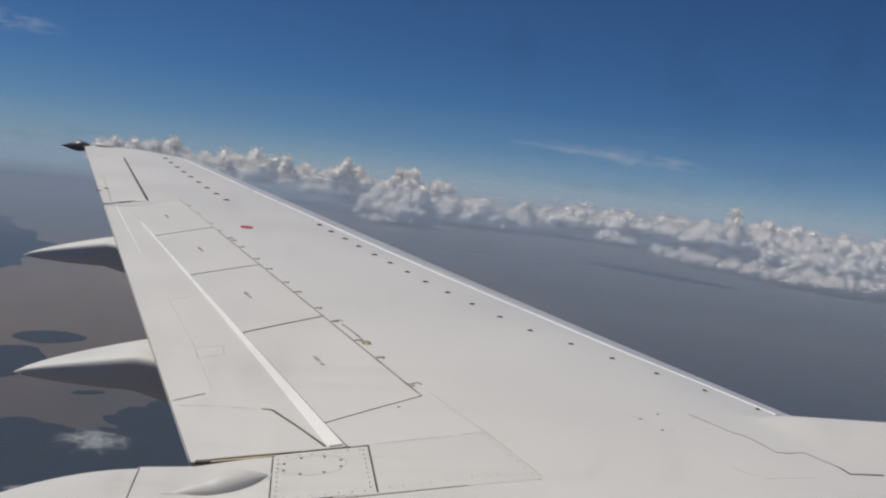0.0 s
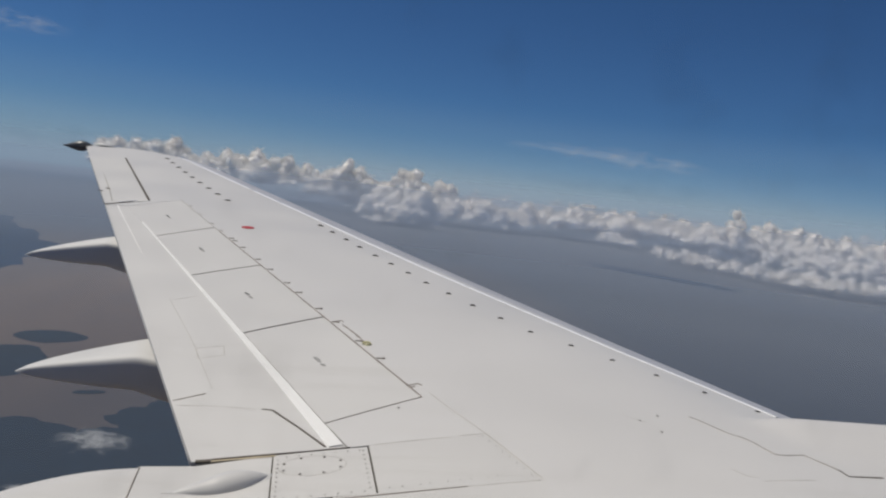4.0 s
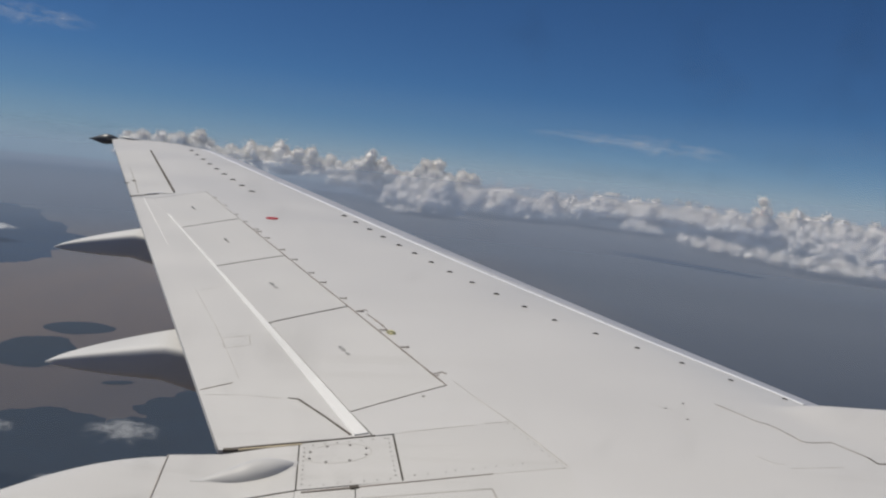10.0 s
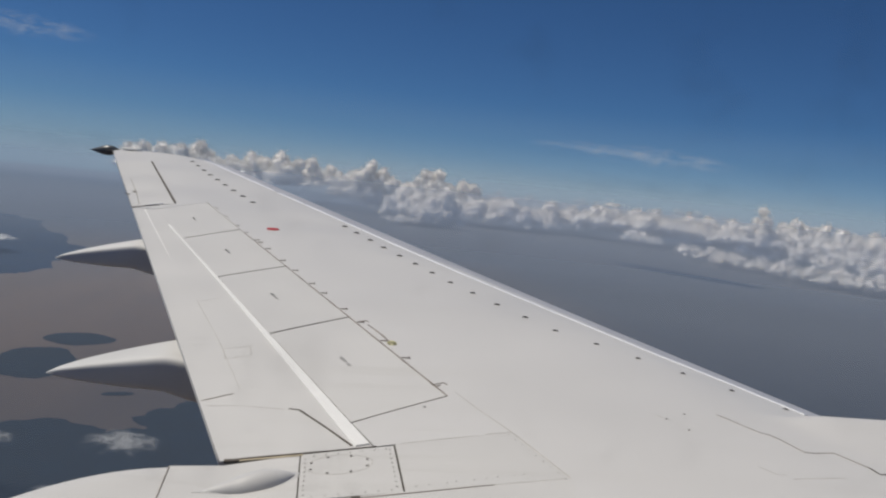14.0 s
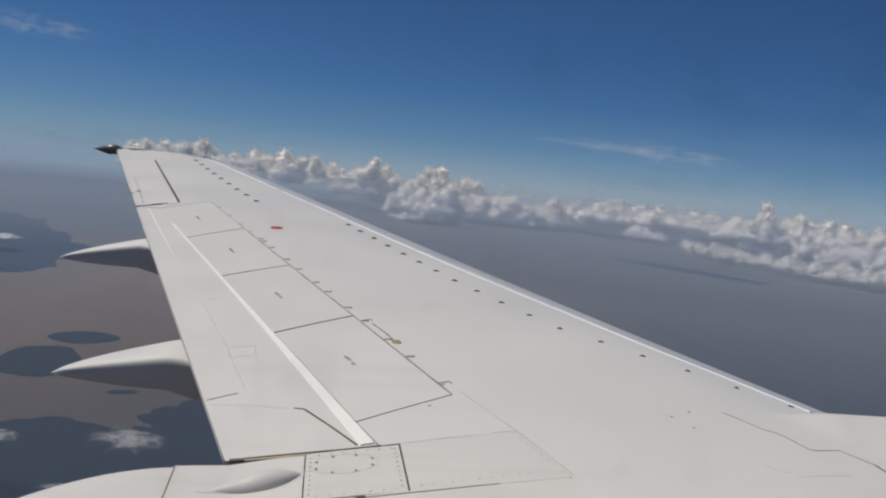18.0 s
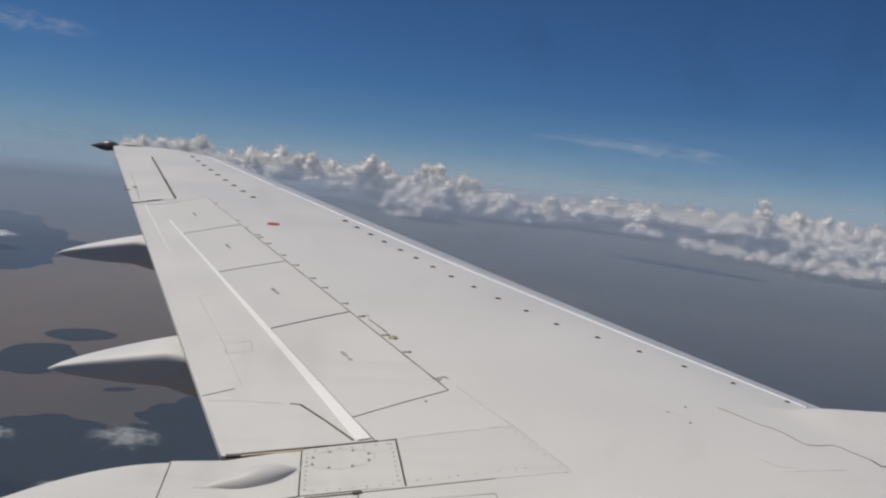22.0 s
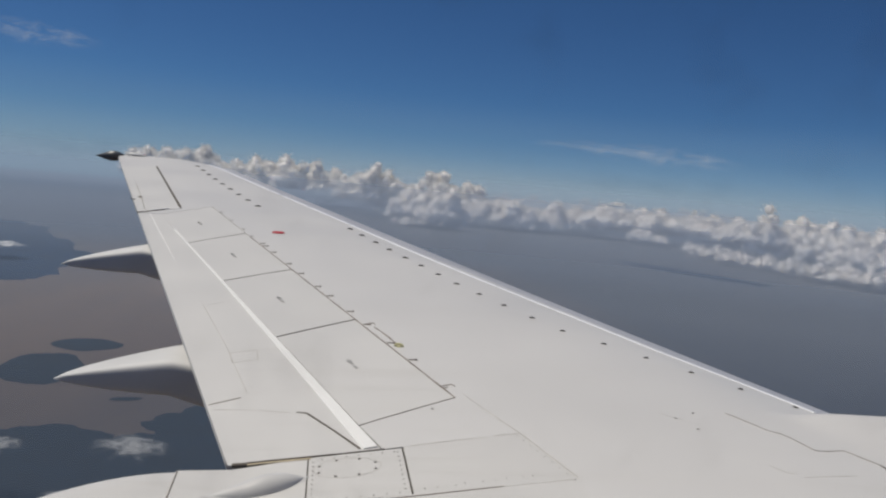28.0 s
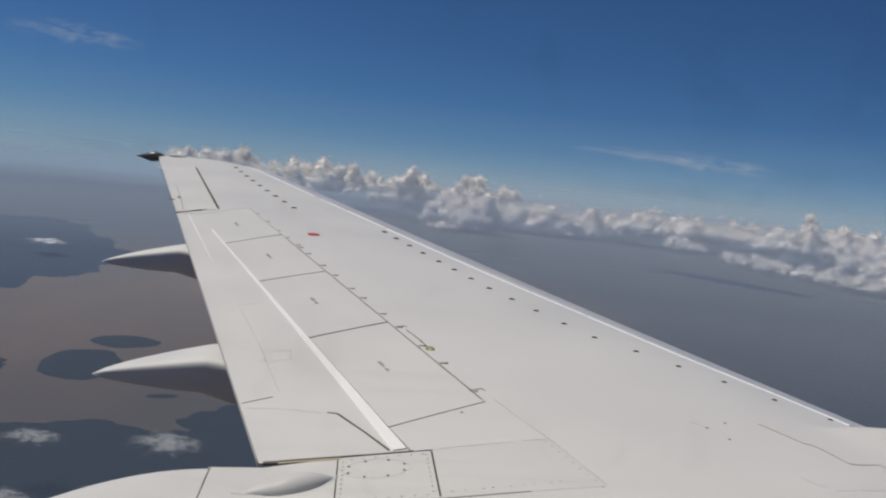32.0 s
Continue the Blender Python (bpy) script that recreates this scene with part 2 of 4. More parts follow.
def disc_mesh(name, radius, tall, mat, seg=10):
    verts, faces = [], []
    for r, z in ((radius, 0.0), (radius * 0.95, tall * 0.8), (radius * 0.7, tall)):
        verts += [(r * math.cos(2 * math.pi * i / seg), r * math.sin(2 * math.pi * i / seg), z) for i in range(seg)]
    for k in range(2):
        faces += [(k * seg + i, k * seg + (i + 1) % seg, (k + 1) * seg + (i + 1) % seg, (k + 1) * seg + i) for i in range(seg)]
    faces += [tuple(range(2 * seg, 3 * seg)), tuple(range(seg))[::-1]]
    me = bpy.data.meshes.new(name)
    me.from_pydata(verts, [], faces)
    me.materials.append(mat)
    return me


def set_on(name, me, x, u, parent, turn=0.0, lift=0.0, label=""):
    """A small shared-mesh piece standing on the skin, tilted with it."""
    z = upper(x, u)
    ex = Vector((0.1, 0, upper(x + 0.05, u) - upper(x - 0.05, u))).normalized()
    ey = Vector((0, 0.1, upper(x, u + 0.05) - upper(x, u - 0.05))).normalized()
    ez = ex.cross(ey).normalized()
    ey = ez.cross(ex)
    m = Matrix((ex, ey, ez)).transposed().to_4x4()
    ob = new(name, me)
    ob.matrix_basis = Matrix.Translation((x, u, z + lift)) @ m @ pose(0, 0, 0, 0, 0, turn)
    return part(name, ob, parent, label)


# ---------------------------------------------------------------- the wing
wing = thing("airliner_wing", "light grey swept airliner wing with spoilers, flaps and flap fairings", "aircraft wing", m=AIR)

# structure under the skin: a closed, dark aerofoil body
rings = []
for i in range(41):
    u = 1.25 + (TIP - 0.02 - 1.25) * i / 40
    ring = []
    for j in range(19):
        s = 0.03 + 0.955 * (j / 18)
        x = at_chord(u, s)
        ring.append((x, u, upper(x, u) - 0.016))
    for j in range(17):
        s = 0.985 - 0.955 * (j + 0.5) / 17
        x = at_chord(u, s)
        ring.append((x, u, min(-0.7 * upper(x, u), upper(x, u) - 0.02)))
    rings.append(ring)
loft("wing_box", rings, PRIMER, wing, "dark structure seen in the gaps between panels")

# underside skin
verts, faces = [], []
NU, NS = 40, 16
for i in range(NU + 1):
    u = 1.25 + (TIP - 1.25) * i / NU
    for j in range(NS + 1):
        x = at_chord(u, 0.02 + 0.975 * j / NS)
        verts.append((x, u, -0.72 * upper(x, u) - 0.012))
for i in range(NU):
    for j in range(NS):
        a = i * (NS + 1) + j
        faces.append((a, a + 1, a + NS + 2, a + NS + 1))
part("underside_skin", mesh_object("underside_skin", verts, faces, GREY), wing)


def spoiler_front(u):
    return -5.20 - 0.380 * (u - 5.28)


def spoiler_back(u):
    return -5.64 - 0.382 * (u - 4.95)


def aileron_front(u):
    return -7.37 - 0.294 * (u - 10.14)


def skin_front(u):
    return stripe_x(u)


# main skin ahead of spoilers and aileron
plate("skin_panel", [(-4.97, 4.89), (-5.20, 5.28), (skin_front(5.28), 5.28), (skin_front(4.89), 4.89)], GREY, wing, n=(6, 40), edge=GREY)
plate("skin_panel", [(-5.20, 5.28), (spoiler_front(10.25), 10.25), (skin_front(10.25), 10.25), (skin_front(5.28), 5.28)], GREY, wing, n=(60, 40), edge=GREY)
plate("skin_panel", [(aileron_front(10.25) + 0.004, 10.25), (aileron_front(13.2) + 0.004, 13.2), (skin_front(13.2), 13.2), (skin_front(10.25), 10.25)], GREY, wing, n=(36, 40), edge=GREY)
plate("skin_panel", [(-7.47, 9.745), (-7.675, 9.785), (aileron_front(10.06), 10.06), (-7.28, 9.995)], GREY, wing, n=(6, 6), edge=GREY)
plate("skin_panel", [(-7.28, 9.995), (aileron_front(10.06), 10.06), (aileron_front(10.25), 10.25), (spoiler_front(10.25), 10.25)], GREY, wing, n=(6, 6), edge=GREY)
# tip skin, with its rounded forward corner
verts, faces = [], []
for i in range(25):
    for j in range(31):
        edge_u = 13.2 - 0.24 * max(0.0, (j / 30 - 0.69) / 0.31)
        u = edge_u + (TIP - edge_u) * i / 24
        x = stripe_x(u) + (trail(u) - stripe_x(u)) * j / 30
        verts.append((x, u, upper(x, u)))
for i in range(24):
    for j in range(30):
        a = i * 31 + j
        faces.append((a, a + 31, a + 32, a + 1)[::-1])
part("tip_skin", mesh_object("tip_skin", verts, faces, GREY), wing)
# closing rib at the tip
ring = [(at_chord(TIP, 0.03 + 0.97 * j / 12), TIP, upper(at_chord(TIP, 0.03 + 0.97 * j / 12), TIP)) for j in range(13)]
low = [(x, u, -0.72 * z - 0.012) for x, u, z in ring[::-1]]
mid = [(x - 0.0, u + 0.05 * math.sin(math.pi * k / 12), z * 0.15) for k, (x, u, z) in enumerate(ring)]
faces = []
vv = ring + mid + low[::-1]
for r in range(2):
    for j in range(12):
        faces.append((r * 13 + j, r * 13 + j + 1, (r + 1) * 13 + j + 1, (r + 1) * 13 + j))
part("tip_cap", mesh_object("tip_cap", vv, faces, GREY), wing)

# leading edge: bare metal nose
verts, faces = [], []
N = 110
for i in range(N + 1):
    u = 1.25 + (TIP - 0.03 - 1.25) * i / N
    x0, x1 = stripe_x(u), lead(u) - 0.0005
    for j in range(15):
        x = x0 + (x1 - x0) * math.sin(math.pi / 2 * j / 14)
        verts.append((x, u, upper(x, u)))
    zl = upper(x1, u)
    for j in range(1, 9):
        x = x1 - 0.05 * chord(u) * (j / 8) ** 2
        verts.append((x, u, zl - 0.07 * math.sqrt(j / 8)))
for i in range(N):
    for j in range(22):
        a = i * 23 + j
        faces.append((a, a + 1, a + 24, a + 23))
part("leading_edge", mesh_object("leading_edge", verts, faces, METAL), wing, "bare metal leading edge")
# white line behind the nose, with one short break
for a, b in ((5.70, 11.62), (11.73, 14.1)):
    us = [a + (b - a) * k / 60 for k in range(61)]
    ribbon("white_stripe", [(stripe_x(u), u) for u in us], [0.030 + 0.02 * (u - 5.7) / 8 for u in us], STRIPE, wing, "thin white painted line", lift=0.004)

# flight spoilers
joints = [(4.95, 5.28), (6.12, 6.49), (7.31, 7.70), (8.49, 8.97), (9.74, 10.25)]
bar = bpy.data.meshes.new("letter_bar")
bar.from_pydata([(-0.5, -0.5, 0), (0.5, -0.5, 0), (0.5, 0.5, 0), (-0.5, 0.5, 0), (-0.5, -0.5, 0.0015), (0.5, -0.5, 0.0015), (0.5, 0.5, 0.0015), (-0.5, 0.5, 0.0015)], [],
                [(4, 5, 6, 7), (0, 1, 5, 4), (1, 2, 6, 5), (2, 3, 7, 6), (3, 0, 4, 7)])
bar.materials.append(LETTER)
label_at = [(-5.675, 5.705), (-6.13, 6.875), (-6.585, 8.085), (-7.05, 9.33)]
for (a0, a1), (b0, b1), (lx, lu) in zip(joints, joints[1:], label_at):
    sp = plate("spoiler", [(spoiler_back(a0), a0), (spoiler_back(b0), b0), (spoiler_front(b1), b1), (spoiler_front(a1), a1)], PANEL, wing, gap=0.006, n=(20, 10), depth=0.02, edge=BROWN)
    along = Vector((-0.382, 1)).normalized()
    across = Vector((1, 0.382)).normalized()
    random.seed(int(lu * 100))
    for slot in (-3, -2, -1, 0, 2, 3):
        q = Vector((lx, lu)) - along * (slot * 0.021)
        ob = set_on("letter_bar", bar, q.x, q.y, sp, turn=90 + 20.9, lift=0.001)
        ob.scale = (random.uniform(0.007, 0.010), random.uniform(0.018, 0.026), 1)

for u0, u1, width, mat in ((5.28, 8.85, 0.008, BROWN), (8.85, 10.25, 0.005, WORNLINE)):
    us = [u0 + (u1 - u0) * k / 24 for k in range(25)]
    ribbon("hinge_gap", [(spoiler_front(u) - 0.004, u) for u in us], [width * (1 + 0.75 * math.sin(k * 1.7) ** 2) for k in range(25)], mat, wing, "weathered gap along the spoiler hinges", lift=0.0015)

# white seal strip behind the spoilers, widening inboard
us = [4.735 + (9.02 - 4.735) * k / 24 for k in range(25)]
ws = [0.015 + 0.053 * max(0, (9.02 - u) / 4.285) ** 2.4 for u in us]
ribbon("flap_seal", [(spoiler_back(u) - w / 2 - 0.002 * (u < 8.9), u) for u, w in zip(us, ws)], ws, WHITE, wing, "white seal strip along the flap", lift=0.006)

ribbon("flap_seal", [(spoiler_back(9.0) - 0.006, 9.0), (spoiler_back(9.73) - 0.004, 9.73)], 0.018, PANEL, wing, lift=0.001)

# outboard flap
flap = plate("flap", [(trail(4.60), 4.60), (trail(9.77), 9.77), (-7.478, 9.735), (spoiler_back(4.722), 4.722)], PANEL, wing, gap=0.002, n=(60, 12), depth=0.02, edge=GREY)
ribbon("flap_crease", [(-7.57, 9.74), (-6.97, 7.88)], [0.011, 0.003], WHITE, flap, "thin white line")
ribbon("seam", [(-6.285, 5.18), (-6.16, 5.26)], 0.004, BROWN, flap)
ribbon("seam", [(-6.27, 5.13), (-6.1, 5.125), (-5.93, 5.09)], 0.005, FAINT, flap)
ribbon("seam", [(-5.905, 5.092), (-5.86, 5.08), (-5.74, 4.90), (-5.635, 4.73)], [0.005, 0.011, 0.009, 0.011], SEAL, flap)
ribbon("hatch_outline", [(-6.29, 5.86), (-6.16, 5.90), (-6.14, 5.76), (-6.26, 5.71), (-6.29, 5.86)], 0.007, FAINT, flap)
ribbon("seam", [(-6.14, 5.32), (-6.33, 5.98), (-6.58, 6.75)], 0.004, FAINT, flap)
ribbon("hatch_outline", [(-6.55, 6.72), (-6.42, 6.82)], 0.007, FAINT, flap)
# inboard end of the flap: dark gap, tan seal
ribbon("end_seal", [(-6.105, 4.607), (-6.05, 4.612)], 0.022, SEAL, flap, lift=0.004)
ribbon("end_seal", [(-6.05, 4.606), (-5.82, 4.648)], 0.011, TAN, flap, "tan rubber seal", lift=0.003)
ribbon("end_seal", [(-6.05, 4.62), (-5.82, 4.662), (-5.73, 4.68)], 0.008, SEAL, flap, lift=0.004)
ribbon("end_seal", [(-5.73, 4.682), (-5.54, 4.727)], 0.006, SEAL, flap)

# aileron with its tab
ail = plate("aileron", [(trail(9.82), 9.82), (trail(12.96), 12.96), (aileron_front(13.2) - 0.012, 13.2), (aileron_front(10.06) - 0.012, 10.06)], PANEL, wing, gap=0.002, n=(36, 8), depth=0.02, edge=FAINT)
ribbon("hinge_gap", [(aileron_front(10.14) - 0.005, 10.14), (aileron_front(13.2) - 0.005, 13.2)], [0.030, 0.024], SEAL, ail)
ribbon("tab_gap", [(-7.67, 9.97), (-7.9, 10.78), (-8.15, 11.61)], [0.008, 0.009, 0.004], WORNLINE, ail)
ribbon("tab_hinge", [(-7.86, 10.64), (-7.90, 10.72)], 0.04, SEAL, ail)
ribbon("end_gap", [(-7.695, 9.80), (-7.49, 9.975)], 0.028, SEAL, ail)
ribbon("end_rib", [(-7.60, 9.925), (-7.475, 10.045)], 0.040, WHITE, ail, lift=0.007)
wick = []
for u in (10.51, 14.18, 14.05):
    n = 6
    rg = []
    for k in range(5):
        x = trail(u) + 0.02 - (0.06 if u < 11 else 0.16) * k / 4
        r = 0.006 * (1 - 0.15 * k)
        rg.append([(x, u + r * math.cos(2 * math.pi * i / n), r * math.sin(2 * math.pi * i / n) + 0.004) for i in range(n)])
    loft("static_wick", rg, DARK, wing, "thin dark static wick")

# skin between the spoilers and the inboard panels
plate("skin_panel", [(-5.545, 4.728), (-5.636, 4.951), (-5.20, 5.28), (-4.97, 4.89)], GREY, wing, n=(10, 16), edge=GREY)
ribbon("sealant_line", [(-5.44, 4.757), (-5.30, 4.80), (-5.12, 4.852)], 0.005, FAINT, wing)
ribbon("sealant_line", [(-5.09, 4.865), (-4.975, 4.895)], 0.007, FAINT, wing)
ribbon("sealant_line", [(-5.165, 5.34), (-5.08, 5.13), (-4.97, 4.89), (-4.82, 4.49)], [0.004, 0.006, 0.009, 0.008], FAINT, wing)

# inboard panels, side by side
hatch = plate("access_panel", [(-5.817, 4.30), (-5.827, 4.655), (-5.472, 4.737), (-5.452, 4.362)], PANEL, wing, "screwed-down grey access panel", gap=0.001, n=(10, 10))
plate("skin_panel", [(-5.445, 4.360), (-5.465, 4.749), (-4.97, 4.89), (-4.82, 4.49)], PANEL, wing, n=(14, 10), edge=PANEL)
for a, b in (((-5.828, 4.652), (-5.818, 4.30)), ((-5.47, 4.736), (-5.45, 4.366))):
    ribbon("sealant_line", [a, b], 0.0028, SEAL, wing, lift=0.002)
plate("skin_panel", [(-6.28, 4.16), (-6.29, 4.515), (-5.830, 4.653), (-5.820, 4.30)], PANEL, wing, gap=0.001, n=(16, 12))
ribbon("seam", [(-6.285, 4.51), (-6.275, 4.155)], 0.004, BROWN, wing, lift=0.003)
# aft tail of the fairing between the flaps, curving away
rg = []
for k in range(15):
    f = k / 14
    x0, y0 = -6.286 - 0.62 * f, 4.518 - 0.20 * f - 0.42 * f ** 2.2
    x1, y1 = -6.273 - 0.36 * f, 4.158 - 0.12 * f - 0.16 * f * f
    z = -0.001 - 0.02 * f * f
    rg.append([(x0, y0, z - 0.10), (x0, y0, z - 0.012), (x0 + 0.01, y0 - 0.012, z)] +
              [(x0 + (x1 - x0) * g, y0 + (y1 - y0) * g, z + 0.012 * f * math.sin(math.pi * g)) for g in (0.25, 0.5, 0.75)] +
              [(x1 + 0.0, y1 + 0.012, z), (x1, y1, z - 0.012), (x1, y1, z - 0.10)])
loft("fairing_tail", rg, PANEL, wing, closed=False)
# teardrop bulge
ax0, ax1 = Vector((-6.17, 4.335)), Vector((-5.825, 4.50))
axis = (ax1 - ax0).normalized()
side = Vector((-axis.y, axis.x))
rg = []
for k in range(25):
    f = k / 24
    r = 0.056 * math.sin(math.pi * f ** 1.3) ** 0.85 + 0.0005
    q = ax0.lerp(ax1, f)
    rg.append([(q.x + side.x * r * math.cos(a), q.y + side.y * r * math.cos(a), upper(q.x, q.y) - 0.006 + 0.85 * r * math.sin(a)) for a in [math.pi * i / 12 for i in range(13)]])
bulge = loft("teardrop_bulge", rg, GLOSS, wing, "smooth teardrop bulge on the panel")
rg = []
for k in range(25):
    f = k / 24
    r = 0.064 * math.sin(math.pi * f ** 1.5) ** 0.7 + 0.0005
    q = ax0.lerp(ax1, f * 1.04 - 0.02)
    rg.append([(q.x + side.x * r * math.cos(a), q.y + side.y * r * math.cos(a), upper(q.x, q.y) - 0.003 + 0.0055 * math.sin(a) ** 0.4) for a in [math.pi * i / 12 for i in range(13)]])
loft("flange", rg, GLOSS, bulge)

# inboard flap and skin towards the root
plate("inboard_flap", [(-6.10, 1.25), (-6.10, 4.2125), (-5.822, 4.297), (-5.822, 1.25)], PANEL, wing, n=(16, 8), depth=0.04, rise=-0.003, edge=BROWN)
plate("skin_panel", [(-5.820, 1.25), (-5.820, 4.298), (-5.618, 4.331), (-5.618, 1.25)], PANEL, wing, n=(16, 8), depth=0.02, rise=-0.002, edge=BROWN)
plate("skin_panel", [(-5.614, 1.25), (-5.614, 4.332), (-4.8195, 4.4895), (-4.8195, 1.25)], PANEL, wing, n=(20, 14), depth=0.02, edge=PANEL)
ribbon("sealant_line", [(-5.80, 4.285), (-5.62, 4.315), (-5.38, 4.362), (-5.12, 4.42)], [0.008, 0.008, 0.005, 0.004], BROWN, wing, lift=0.002)
ribbon("sealant_line", [(-5.12, 4.42), (-4.84, 4.482)], 0.004, FAINT, wing)
ribbon("seal_end", [(-5.635, 4.313), (-5.605, 4.318)], 0.022, SEAL, wing, lift=0.004)
ribbon("sealant_line", [(-5.59, 4.24), (-5.36, 4.275), (-5.14, 4.31)], 0.010, FAINT, wing)
ribbon("sealant_line", [(-5.14, 4.31), (-5.12, 4.1), (-5.10, 3.6)], 0.009, FAINT, wing)
ribbon("sealant_line", [(-5.59, 4.24), (-5.65, 4.10)], 0.008, SEAL, wing, lift=0.002)
plate("skin_panel", [(-4.82, 1.25), (-4.82, 4.49), (skin_front(4.49), 4.49), (skin_front(1.25), 1.25)], GREY, wing, n=(30, 40), edge=GREY)
plate("skin_panel", [(-4.82, 4.49), (-4.97, 4.89), (skin_front(4.89), 4.89), (skin_front(4.49), 4.49)], GREY, wing, n=(6, 40), edge=GREY)


# fairing over the engine strut, rising ahead of the wing's nose
def strut_top(x, u):
    """The strut fairing, running smoothly into the skin behind it."""
    skin = upper(x, u) - 4 * max(0.0, x - lead(u) + 0.01)
    ridge = min(0.30, 0.252 + 0.075 * (x + 3.3)) - 0.02 * max(0.0, x + 1.5) ** 2 - 0.5 * max(0.0, -3.25 - x) ** 2
    cap = ridge - 0.045 * min(1.0, max(0.0, (5.35 - u) / 0.55)) - 1.6 * max(0.0, (u - 5.40) / 0.28) ** 2.4 - 1.2 * max(0.0, (4.35 - u) / 0.23) ** 3
    return 0.5 * (skin + cap + math.sqrt((skin - cap) ** 2 + 0.03 ** 2)) - 0.002


verts, faces = [], []
NX, NY = 90, 48
for i in range(NX + 1):
    x = -4.35 + 6.0 * i / NX
    for j in range(NY + 1):
        u = 4.9 + 0.78 * math.sin(math.pi * (j / NY - 0.5))
        verts.append((x, u, max(-1.2, strut_top(x, u))))
for i in range(NX):
    for j in range(NY):
        a = i * (NY + 1) + j
        faces.append((a, a + NY + 1, a + NY + 2, a + 1))
part("strut_fairing", mesh_object("strut_fairing", verts, faces, GREY), wing, "smooth fairing over the engine strut")


def top_skin(x, u):
    return max(upper(x, u), strut_top(x, u) if abs(u - 4.9) < 0.78 and x > -4.35 else -9)


ribbon("sealant_line", [(-3.90, 5.30), (-3.87, 5.265), (-3.77, 5.11), (-3.73, 5.095), (-3.70, 5.05), (-3.655, 4.915), (-3.60, 4.92), (-3.49, 4.96), (-3.40, 4.82)],
       [0.002, 0.005, 0.004, 0.006, 0.004, 0.007, 0.005, 0.005, 0.008], BROWN, wing, height=top_skin, lift=0.002)
ribbon("sealant_line", [(-3.40, 4.82), (-3.395, 4.755), (-3.2, 4.80)], 0.013, SEAL, wing, height=top_skin, lift=0.002)
ribbon("sealant_line", [(-3.98, 4.69), (-3.93, 4.62), (-3.89, 4.63)], 0.005, FAINT, wing, height=top_skin)
ribbon("sealant_line", [(-3.88, 4.59), (-3.61, 4.66)], 0.006, FAINT, wing, height=top_skin)
ribbon("sealant_line", [(-2.75, 5.28), (-2.5, 5.2), (-2.2, 5.18)], 0.006, FAINT, wing, height=top_skin)
spot = disc_mesh("plug", 0.007, 0.002, SCREW)
for x, u in ((-4.08, 5.25), (-4.14, 5.04), (-5.32, 5.14), (-4.20, 5.16)):
    set_on("plug", spot, x, u, wing)
ribbon("sealant_line", [(-4.27, 5.22), (-4.20, 5.16), (-4.17, 5.15)], 0.004, FAINT, wing)

# vortex generators: small dark fins in two rows
fin_me = bpy.data.meshes.new("vortex_generator")
prof = [(-0.038, 0.0), (-0.035, 0.007), (-0.018, 0.015), (0.006, 0.017), (0.026, 0.011), (0.038, 0.0)]
fv = [(x, y, z) for y in (-0.006, 0.006) for x, z in prof] + [(x, y, 0.002) for x, y in ((-0.042, -0.012), (0.042, -0.012), (0.042, 0.012), (-0.042, 0.012))]
fin_me.from_pydata(fv, [], [tuple(range(6)), tuple(range(11, 5, -1))] + [(i, i + 6, i + 7, i + 1) for i in range(5)] + [(12, 13, 14, 15)])
fin_me.materials.append(DARK)
for x, u in ((-5.72, 9.69), (-5.61, 9.39), (-5.49, 9.09), (-5.38, 8.79), (-5.26, 8.49), (-5.15, 8.22), (-5.04, 7.94), (-4.93, 7.66), (-4.80, 7.39), (-4.67, 7.12), (-4.53, 6.85), (-4.39, 6.59),
             (-4.18, 6.40), (-3.98, 6.21), (-3.77, 6.04), (-3.55, 5.87), (-3.31, 5.71)):
    set_on("vortex_generator", fin_me, x, u, wing, turn=8).scale = (0.45 + 0.075 * (u - 5.7),) * 3
for k in range(9):
    f = k / 8
    set_on("vortex_generator", fin_me, -7.82 + 1.15 * f, 13.58 - 3.4 * f + 0.3 * f * f, wing, turn=8).scale = (0.85, 0.8, 0.7)

# red filler mark, hook for the escape line, hinge brackets
cap_me = disc_mesh("filler_cap", 0.056, 0.006, RED, 20)
set_on("filler_cap", cap_me, -6.34, 9.08, wing, label="round red marker")
bracket = bpy.data.meshes.new("hinge_bracket")
bm = bmesh.new()
bmesh.ops.create_cube(bm, size=1.0, matrix=Matrix.Diagonal((0.040, 0.007, 0.005, 1)))
bmesh.ops.create_cube(bm, size=1.0, matrix=Matrix.Translation((0.018, 0.0, 0.002)) @ Matrix.Diagonal((0.010, 0.014, 0.006, 1)))
bm.to_mesh(bracket)
bm.free()
bracket.materials.append(BROWN)
for u in (9.95, 9.55, 9.14, 8.85, 8.56, 8.47, 8.25, 7.87, 7.58, 7.23, 7.0, 6.65, 6.39, 6.06, 5.79):
    set_on("hinge_bracket", bracket, spoiler_front(u) + (0.025 if u < 8.8 else 0.018), u, wing, turn=0, lift=0.002).scale = (1.0 if u < 8.8 else 0.7,) * 3
ribbon("slot_edge", [(-5.555, 6.35), (-5.538, 6.31), (-5.52, 6.27), (-5.505, 6.23), (-5.488, 6.19), (-5.47, 6.14), (-5.458, 6.10), (-5.445, 6.06)], [0.006, 0.013, 0.006, 0.015, 0.009, 0.016, 0.007, 0.013], BROWN, wing, lift=0.002)
ribbon("slot_edge", [(-5.605, 6.40), (-5.56, 6.43), (-5.55, 6.40)], 0.007, BROWN, wing, lift=0.003)
